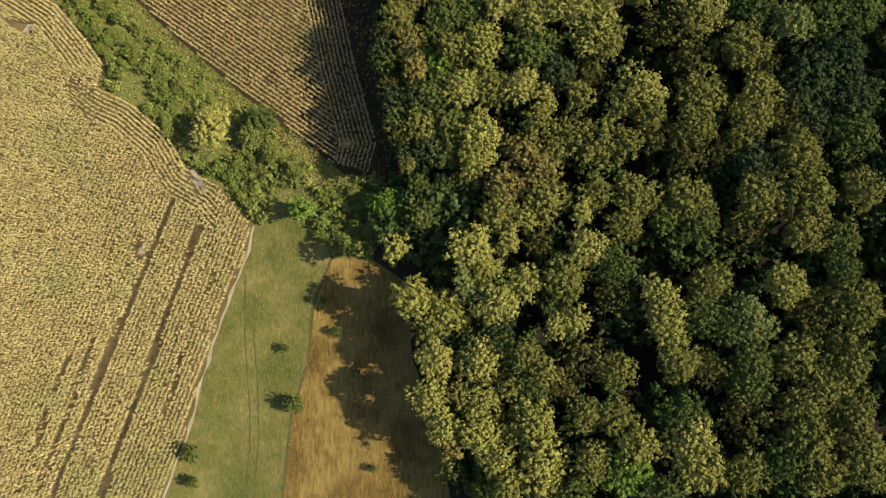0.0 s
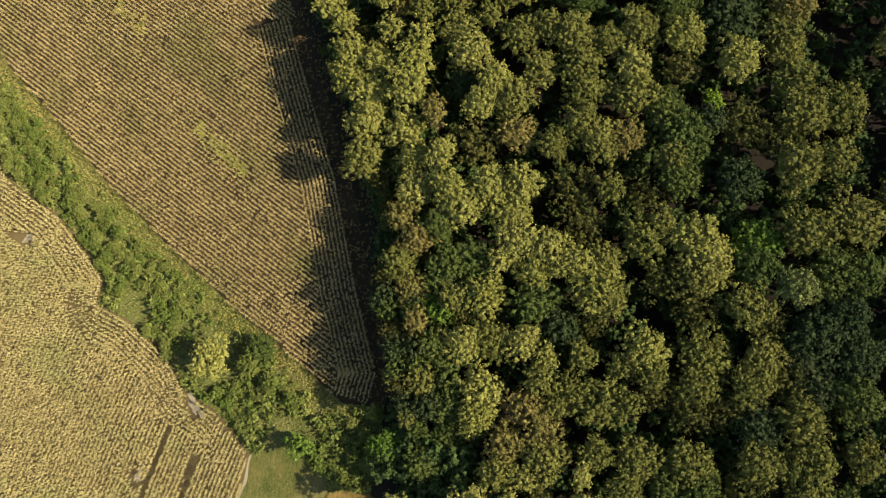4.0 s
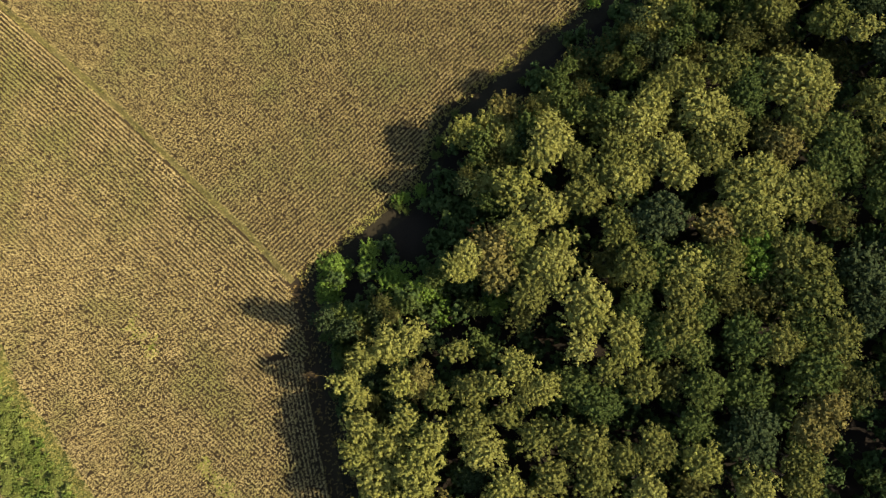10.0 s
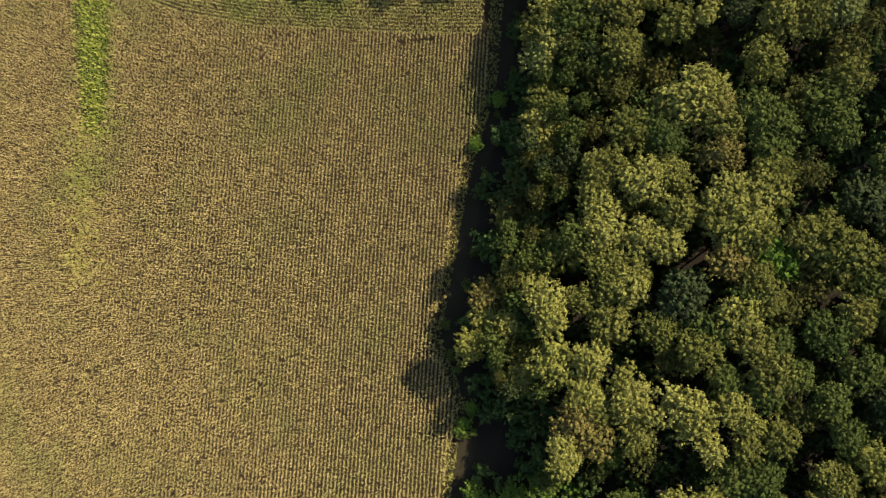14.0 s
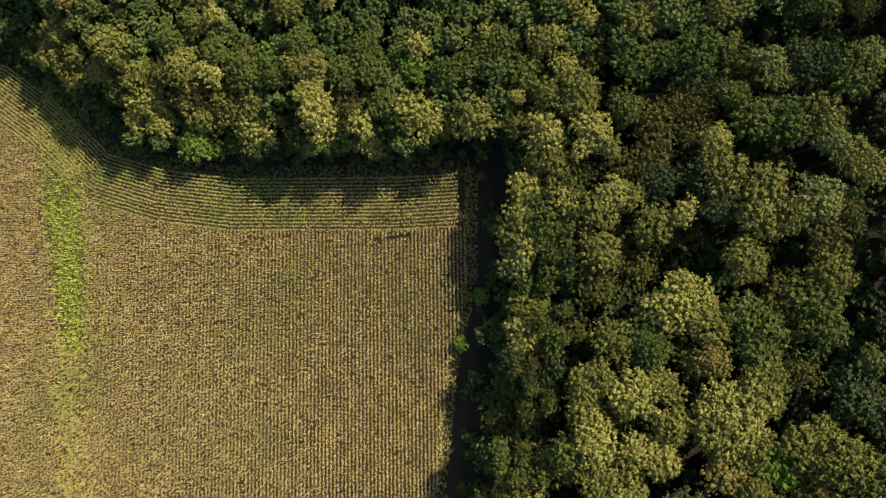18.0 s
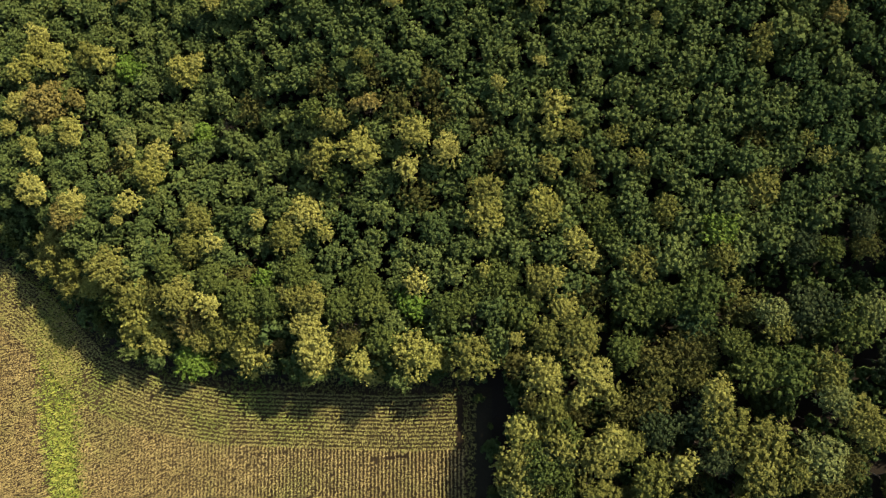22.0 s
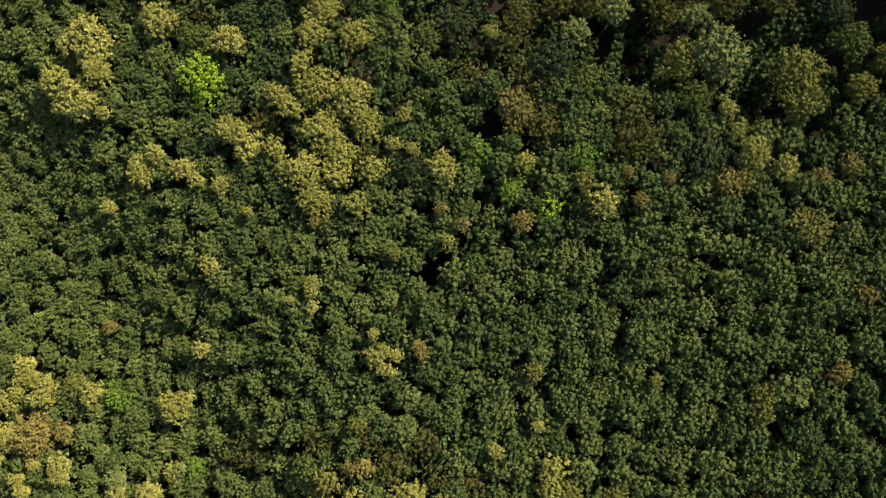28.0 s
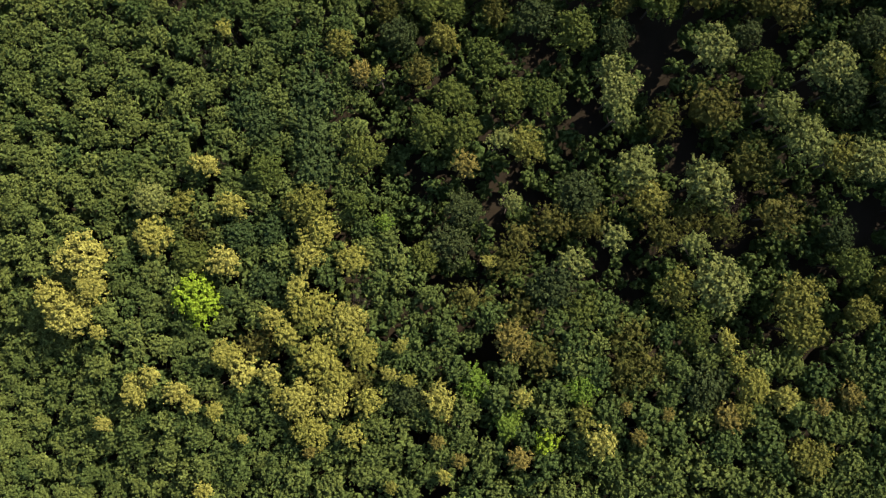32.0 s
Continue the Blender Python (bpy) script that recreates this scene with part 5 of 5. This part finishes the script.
# closed rows of lower trees, added behind each edge to make its shadow solid
CLOSED = WOOD_E[::-1]
for line, off in ((WOOD_C, 6.5), (WOOD_F, 10.0), (TOP_F[:8], 5.6), (CLOSED, 6.0)):
    P = np.array(line)
    s = np.concatenate([[0], np.cumsum(np.hypot(*np.diff(P, axis=0).T))])
    for t in np.arange(1.0, s[-1], 2.4):
        i = min(len(s) - 2, int(np.searchsorted(s, t, side="right")) - 1)
        d = (P[i + 1] - P[i]) / (s[i + 1] - s[i])
        side = d[::-1] * np.array([1, -1])
        for back in (0.0, 3.5, 7.0) if line is not CLOSED else (0.0, 2.2, 4.4, 6.6, 8.8):
            r = rng.uniform(1.9, 2.7)
            x, y = P[i] + d * (t - s[i] + rng.uniform(-0.7, 0.7)) + side * (off + back + rng.uniform(-0.7, 0.9))
            if (-14 < x < 10 and 4 < y < 17) or inside(CLEARING, x, y) or too_near(x, y, r, 0.3 if line is CLOSED else 0.18 if line is WOOD_C and back == 0 else 0.42) or not bool(in_wood(np.array([x]), np.array([y]), 4.5)[0]):
                continue
            tree(("green", "thin", "dark")[rng.integers(0, 3)], x, y, r, ({10.0: 12.2, 5.6: 9.2 if y < 222 else 5.6}.get(off, 10.2 if back else 8.4)) + 0.3 * r + rng.uniform(-1.0, 0.8), deep=1.9)
            placed.append((x, y, r))

# trees added at the western wood face to lengthen its shadow on the field
for i, y in enumerate(np.arange(20.0, 41, 2.9)):
    for back in (0.0, 3.6):
        tree(("dark", "thin", "green")[int(i + back) % 3], -6.0 - 0.2 * (y - 20) + back + rng.uniform(-0.5, 0.5), y + rng.uniform(-0.4, 0.4), 2.6, 11.9 + rng.uniform(-0.5, 0.9), deep=1.9)
        placed.append((-6.0 - 0.2 * (y - 20) + back, y, 2.3))

MIXED = [(151.1, 345.3), (232.6, 275.4), (187.2, 227.2), (157.7, 241.2), (149.1, 259.3), (121.8, 290.6), (123.8, 312.8)]

# dark gaps between the mixed trees: x, y, radius
DARK_GAPS = [(186.2, 298.7, 4.8), (181.4, 291.8, 2.4), (166.2, 296.3, 2.8), (178.0, 278.0, 3.7), (203.8, 271.5, 3.7), (171.6, 258.8, 3.7), (190.7, 245.1, 3.3), (140.7, 293.6, 2.2), (202.1, 283.7, 3.1), (180.0, 264.7, 2.4)]


def closed(x, y):
    return ~np.any([np.hypot(x - a, y - b) < r + 1.0 for a, b, r in DARK_GAPS], axis=0)


def old_wood(x, y):
    return closed(x, y) & (tall_zone(x, y) & (x < np.interp(y, [0, 90, 140], [94, 100, 142])) & (y > -48) & (y < 215) | inside(MIXED, x, y))


# trees beyond the tall crowns, at the far side of the old wood
tries = np.stack([rng.uniform(-35, 235, 26000), rng.uniform(-48, 350, 26000)], 1)
tries = tries[in_wood(tries[:, 0], tries[:, 1], 6.0) & old_wood(tries[:, 0], tries[:, 1]) & ~inside(CLEARING, tries[:, 0], tries[:, 1])]
for x, y in tries[:1800].tolist():
    r = rng.uniform(2.8, 4.4)
    if float((np.hypot(LISTED[:, 0] - x, LISTED[:, 1] - y) - LISTED[:, 2]).min()) < 4.5 or too_near(x, y, r, 0.66):
        continue
    tree(("olive", "green", "dark", "dark", "thin")[rng.integers(0, 5)], x, y, r, 10.5 + 0.5 * r + rng.uniform(-1.5, 1.2))
    placed.append((x, y, r))

# understory that fills the old wood between the tall crowns
low = []
near_list = np.array(placed)
for x, y in tries.tolist():
    if (np.hypot(near_list[:, 0] - x, near_list[:, 1] - y) < 0.72 * near_list[:, 2]).any() or any((x - a) ** 2 + (y - b) ** 2 < 7.3 for a, b in low):
        continue
    low.append((x, y))
low = np.array(low)
n = len(low)
size = rng.uniform(1.7, 2.9, n)
at = np.stack([low[:, 0], low[:, 1], height(low[:, 0], low[:, 1]) + rng.uniform(2.2, 5.6, n)], 1)
v, q, t = scatter(UNDER, rng.integers(0, len(UNDER), n), at, rng.uniform(0, 6.28, n), size, rng.uniform(0.0, 0.35, n))
tagged(new("understory", big_mesh("understory", v, q, LEAF["young"], t)), "shaded green understory between the taller crowns", "woodland", kind="stuff")
post = np.array([(math.cos(a) * rr, math.sin(a) * rr, zz) for zz, rr in ((0, 0.1), (1, 0.04)) for a in (0, 1.571, 3.142, 4.712)])
post_q = np.array([(i, (i + 1) % 4, (i + 1) % 4 + 4, i + 4) for i in range(4)])
v, q, _ = scatter([(post * np.array([1, 1, 5.6]), post_q)], np.zeros(n, int), at - np.array([0, 0, 5.6]), rng.uniform(0, 6.28, n), np.ones(n))
tagged(new("understory_stems", big_mesh("understory_stems", v, q, BARK)), "slim bark stems of the understory", "woodland", kind="stuff")

# dark openings in the young canopy: x, y, radius
VOIDS = [(104.6, 324.0, 1.8), (86.6, 339.6, 1.7), (78.1, 338.1, 1.6), (84.8, 311.8, 1.6), (106.4, 301.9, 1.7), (129.6, 312.3, 2.8), (144.6, 320.2, 3.4), (128.9, 316.5, 1.4), (136.5, 295.0, 2.8), (128.9, 297.3, 1.7), (120.4, 274.5, 2.3), (95.7, 259.7, 1.3), (98.0, 263.3, 1.4), (95.7, 261.1, 1.4)]


def filled(x, y):
    return ~np.any([np.hypot(x - a, y - b) < r + 0.6 for a, b, r in VOIDS], axis=0)


# young plantation, uncountable
PL = np.array(placed)
tx, ty = rng.uniform(-40, 250, 40000), rng.uniform(120, 415, 40000)
u, w = (tx - 100) * 0.64 + (ty - 262) * 0.77, (tx - 100) * 0.77 - (ty - 262) * 0.64
k = in_wood(tx, ty, 4.5) & filled(tx, ty) & ~tall_zone(tx, ty) & ~inside(MIXED, tx, ty) & (u < 108) & (u > -135) & (w > -108) & (w < 108)
tx, ty, w = tx[k], ty[k], w[k]
# small crowns to the west, broader ones to the east
want = np.interp(w, [-60, -10, 30, 70], [2.3, 2.45, 2.95, 3.3]) * rng.uniform(0.85, 1.2, len(w))
got = np.zeros((0, 3))
for a, b, r in zip(tx, ty, want):
    if len(got) and (np.hypot(got[:, 0] - a, got[:, 1] - b) < 0.67 * (got[:, 2] + r)).any():
        continue
    if (np.hypot(PL[:, 0] - a, PL[:, 1] - b) < 0.72 * PL[:, 2] + 0.45 * r).any():
        continue
    got = np.vstack([got, (a, b, r)])
x, y, size = got.T
size = size * 1.27
n = len(x)
# tone runs paler to the west and northwest, darker eastward, with random scatter
tone = np.clip(0.50 + 0.28 * ease((y - 305) / 45) * ease((135 - x) / 40) + 0.24 * np.clip((90 - x) / 60, -0.45, 1.0) + 0.35 * np.array([noise.noise((a * 0.05, b * 0.05, 3.0)) for a, b in zip(x, y)]) + rng.normal(0, 0.26, n), 0, 1)
low_edge = np.minimum(5.5 * (1 - ease(distance(TOP_F[3:9], x, y) / 22)), 4.6)
at = np.stack([x, y, height(x, y) + 9.9 - low_edge + 0.25 * size + rng.normal(0, 0.4, n)], 1)
v, q, t = scatter(YOUNG, rng.integers(0, len(YOUNG), n), at, rng.uniform(0, 6.28, n), size, tone)
tagged(new("young_woodland", big_mesh("young_woodland", v, q, LEAF["young"], t)), "dense green canopy of young broadleaf trees", "woodland", kind="stuff")
stem = np.array([(math.cos(a) * rr, math.sin(a) * rr, zz) for zz, rr in ((0, 0.12), (1, 0.05)) for a in (0, 1.571, 3.142, 4.712)])
stem_q = np.array([(i, (i + 1) % 4, (i + 1) % 4 + 4, i + 4) for i in range(4)])
v, q, _ = scatter([(stem * np.array([1, 1, 10.9]), stem_q)], np.zeros(n, int), at - np.array([0, 0, 10.9]), rng.uniform(0, 6.28, n), np.ones(n))
tagged(new("young_stems", big_mesh("young_stems", v, q, BARK)), "slim bark stems of the young woodland", "woodland", kind="stuff")

# shaded growth below the young canopy
gx2, gy2 = np.meshgrid(np.arange(-20, 240, 3.5), np.arange(170, 400, 3.5))
gx2, gy2 = (gx2 + rng.uniform(-1, 1, gx2.shape)).ravel(), (gy2 + rng.uniform(-1, 1, gy2.shape)).ravel()
u, w = (gx2 - 100) * 0.64 + (gy2 - 262) * 0.77, (gx2 - 100) * 0.77 - (gy2 - 262) * 0.64
k = in_wood(gx2, gy2, 5.0) & filled(gx2, gy2) & ~tall_zone(gx2, gy2) & ~inside(MIXED, gx2, gy2) & (u < 100) & (u > -130) & (w > -104) & (w < 104)
gx2, gy2 = gx2[k], gy2[k]
k = distance(TOP_F[3:9], gx2, gy2) > 16
gx2, gy2 = gx2[k], gy2[k]
m = len(gx2)
v, q, t2 = scatter(LOW, rng.integers(0, len(LOW), m), np.stack([gx2, gy2, height(gx2, gy2) + rng.uniform(7.0, 9.4, m)], 1), rng.uniform(0, 6.28, m), rng.uniform(2.2, 3.2, m), rng.uniform(0.1, 0.5, m))
tagged(new("shaded_saplings", big_mesh("shaded_saplings", v, q, LEAF["young"], t2)), "shaded green saplings below the young canopy", "woodland", kind="stuff")

# undergrowth added to block sun below the crowns; its dark tone stands for shade
ux, uy = rng.uniform(-36, 235, 9000), rng.uniform(-48, 350, 9000)
edge_gap = np.min([distance(e, ux, uy) for e in EDGES], axis=0)
k = in_wood(ux, uy, 2.6) & (((edge_gap < 14) & (ux < 70)) | (old_wood(ux, uy) & ((rng.uniform(0, 1, 9000) < 0.65) | inside(MIXED, ux, uy))))
ux, uy = ux[k], uy[k]
n = len(ux)
at = np.stack([ux, uy, height(ux, uy) + rng.uniform(0.4, 4.5, n) * np.clip(edge_gap[k] / 9, 0.05, 1)], 1)
v, q, t = scatter(LOW, rng.integers(0, len(LOW), n), at, rng.uniform(0, 6.28, n), rng.uniform(1.7, 3.1, n), rng.uniform(0.0, 0.15, n))
tagged(new("undergrowth", big_mesh("undergrowth", v, q, LEAF["young"], t)), "green undergrowth added below the trees, coloured dark as in shade", "undergrowth", kind="stuff")

# tall bushes added to close the wood's face and block sun between the stems
ux, uy = rng.uniform(-36, 70, 6000), rng.uniform(-48, 290, 6000)
edge_gap = np.min([distance(e, ux, uy) for e in EDGES], axis=0)
k = in_wood(ux, uy, 5.0) & (edge_gap < 17) & ~inside(CLEARING, ux, uy)
ux, uy, edge_gap = ux[k][:820], uy[k][:820], edge_gap[k][:820]
n = len(ux)
at = np.stack([ux, uy, height(ux, uy) + rng.uniform(1.0, 3.0, n) + np.clip(edge_gap - 6.5, 0, 6) * rng.uniform(0.2, 0.7, n)], 1)
v, q, t = scatter(LOW, rng.integers(0, len(LOW), n), at, rng.uniform(0, 6.28, n), rng.uniform(2.2, 3.4, n), rng.uniform(0.0, 0.2, n))
tagged(new("edge_thicket", big_mesh("edge_thicket", v, q, LEAF["young"], t)), "green thicket added to block sun at the wood edge", "thicket", kind="stuff")

# ---- shrubs ----


def shrub(x, y, r, label="leafy green shrub in the rough verge", group="hedge shrubs", squash=0.85, name="shrub", kinds=SHRUBS):
    root = tagged(new(name), label, name, group)
    root.location = (x, y, h1(x, y))
    root.rotation_euler = (0, 0, rng.uniform(0, 6.28))
    stem_ob = part("stem", TRUNKS[rng.integers(0, 4)], root)
    stem_ob.scale = (r * 1.4, r * 1.4, r * 1.1)
    leaves = part("foliage", kinds[rng.integers(0, 6)], root)
    leaves.location = (0, 0, r * 0.62)
    leaves.scale = (r, r, r * squash)
    placed.append((x, y, r))
    return root


tree("golden", -40.4, 25.6, 4.0, 6.6, "verge trees", deep=0.85)
tree("green", -32.1, 27.2, 3.0, 3.6, "verge trees", deep=0.7)
tree("bright", -8.9, 11.4, 3.1, 6.4, "verge trees", deep=1.0)
tree("bright", -24.0, 11.0, 2.6, 5.2, "verge trees", deep=0.95)
placed += [(-40.4, 24.7, 3.7), (-32.1, 26.7, 2.8), (-8.9, 11.6, 3.2), (-23.5, 10.6, 2.9)]
for x, y, r in ((-26, 18, 2.0), (-30, 21, 2.2), (-34, 24.5, 2.6), (-15, 8, 1.6), (-17, 5, 1.5), (-12.5, 7.5, 1.6), (-13, 12.5, 1.7), (-15.5, 14.5, 1.5), (-11.5, 15.5, 1.4), (-18.5, 7.5, 1.3)):
    shrub(x, y, r)
for x, y, r in ((-27, -13.2, 1.2), (-18, -10.4, 1.4), (-14.5, -17.3, 1.2), (-25, -22.3, 2.3), (-42.2, -30.6, 2.1), (-42, -35.5, 1.5), (-11.5, -33, 1.0), (-20.5, -5, 0.9)):
    shrub(x, y, r, "low green bush standing alone in short grass", "meadow bushes", 0.85, "bush", BUSHES)
for _ in range(4000):
    s = rng.uniform(0, 1)
    x = rng.uniform(-104, -22)
    lo, hi = np.interp(x, [p[0] for p in EDGE_A if p[0] != -63.5], [p[1] for p in EDGE_A if p[0] != -63.5]), np.interp(x, [p[0] for p in EDGE_C], [p[1] for p in EDGE_C])
    if hi - lo < 3:
        continue
    y = lo + 0.9 + (hi - lo - 5.0) * s
    r = rng.uniform(0.7, 1.8) if x < -45 else rng.uniform(0.5, 1.3)
    if x > -45 and rng.uniform() < 0.35:
        continue
    if too_near(x, y, r, 0.5) or min(math.hypot(x + 40.4, y - 24.7), math.hypot(x + 32.1, y - 26.7)) < 4.2 + r or math.hypot(x + 56.5, y - 33) < 4 or math.hypot(x + 26.5, y - 10.5) < 5 or not inside(POLY_VERGE, x, y):
        continue
    shrub(x, y, r, squash=0.62)
    if sum(1 for p in placed if p[0] < -20 and p[2] < 2.01) > 190:
        break

# low growth that closes the hedge between its shrubs
hx, hy = rng.uniform(-104, -7, 9000), rng.uniform(0, 110, 9000)
gap_c = distance(EDGE_C, hx, hy)
k = inside(POLY_VERGE, hx, hy) & (gap_c > rng.uniform(1.5, 5.0, 9000)) & (distance(EDGE_A, hx, hy) > 0.9) & (np.hypot(hx + 9.5, hy - 12) > 3.2) & (np.hypot(hx + 42.0, hy - 25.0) > 5.8) & (np.hypot(hx + 26.0, hy - 10.8) > 4.6) & (np.hypot(hx + 56.5, hy - 33) > 3.5)
hx, hy = hx[k][:2300], hy[k][:2300]
n = len(hx)
hs = rng.uniform(0.5, 1.25, n)
hue = np.clip(0.5 + 0.9 * np.array([noise.noise((a * 0.16, b * 0.16, 9.0)) for a, b in zip(hx, hy)]) + rng.normal(0, 0.2, n), 0, 1)
v, q, t = scatter(LOW, rng.integers(0, len(LOW), n), np.stack([hx, hy, height(hx, hy) + 0.3 * hs], 1), rng.uniform(0, 6.28, n), hs, hue)
tagged(new("hedge_growth", big_mesh("hedge_growth", v, q, LEAF["hedge"], t)), "tangled yellow-green growth between hedge shrubs", "hedge", kind="stuff")

for line, n_bush in ((WOOD_C, 18), (WOOD_F, 18), (TOP_F[:7], 22), (WOOD_E[::-1], 8)):
    P = np.array(line)
    s = np.concatenate([[0], np.cumsum(np.hypot(*np.diff(P, axis=0).T))])
    for t in rng.uniform(0, s[-1], n_bush):
        i = min(len(s) - 2, int(np.searchsorted(s, t, side="right")) - 1)
        d = (P[i + 1] - P[i]) / (s[i + 1] - s[i])
        side = d[::-1] * np.array([1, -1])
        x, y = P[i] + d * (t - s[i]) + side * rng.uniform(1.5, 5.0)
        if np.any([inside(p, x, y) for p in OPEN]):
            continue
        shrub(x, y, rng.uniform(0.8, 1.6), "shaded green bush at the foot of the wood", "wood edge bushes", 0.8, "bush", BUSHES)
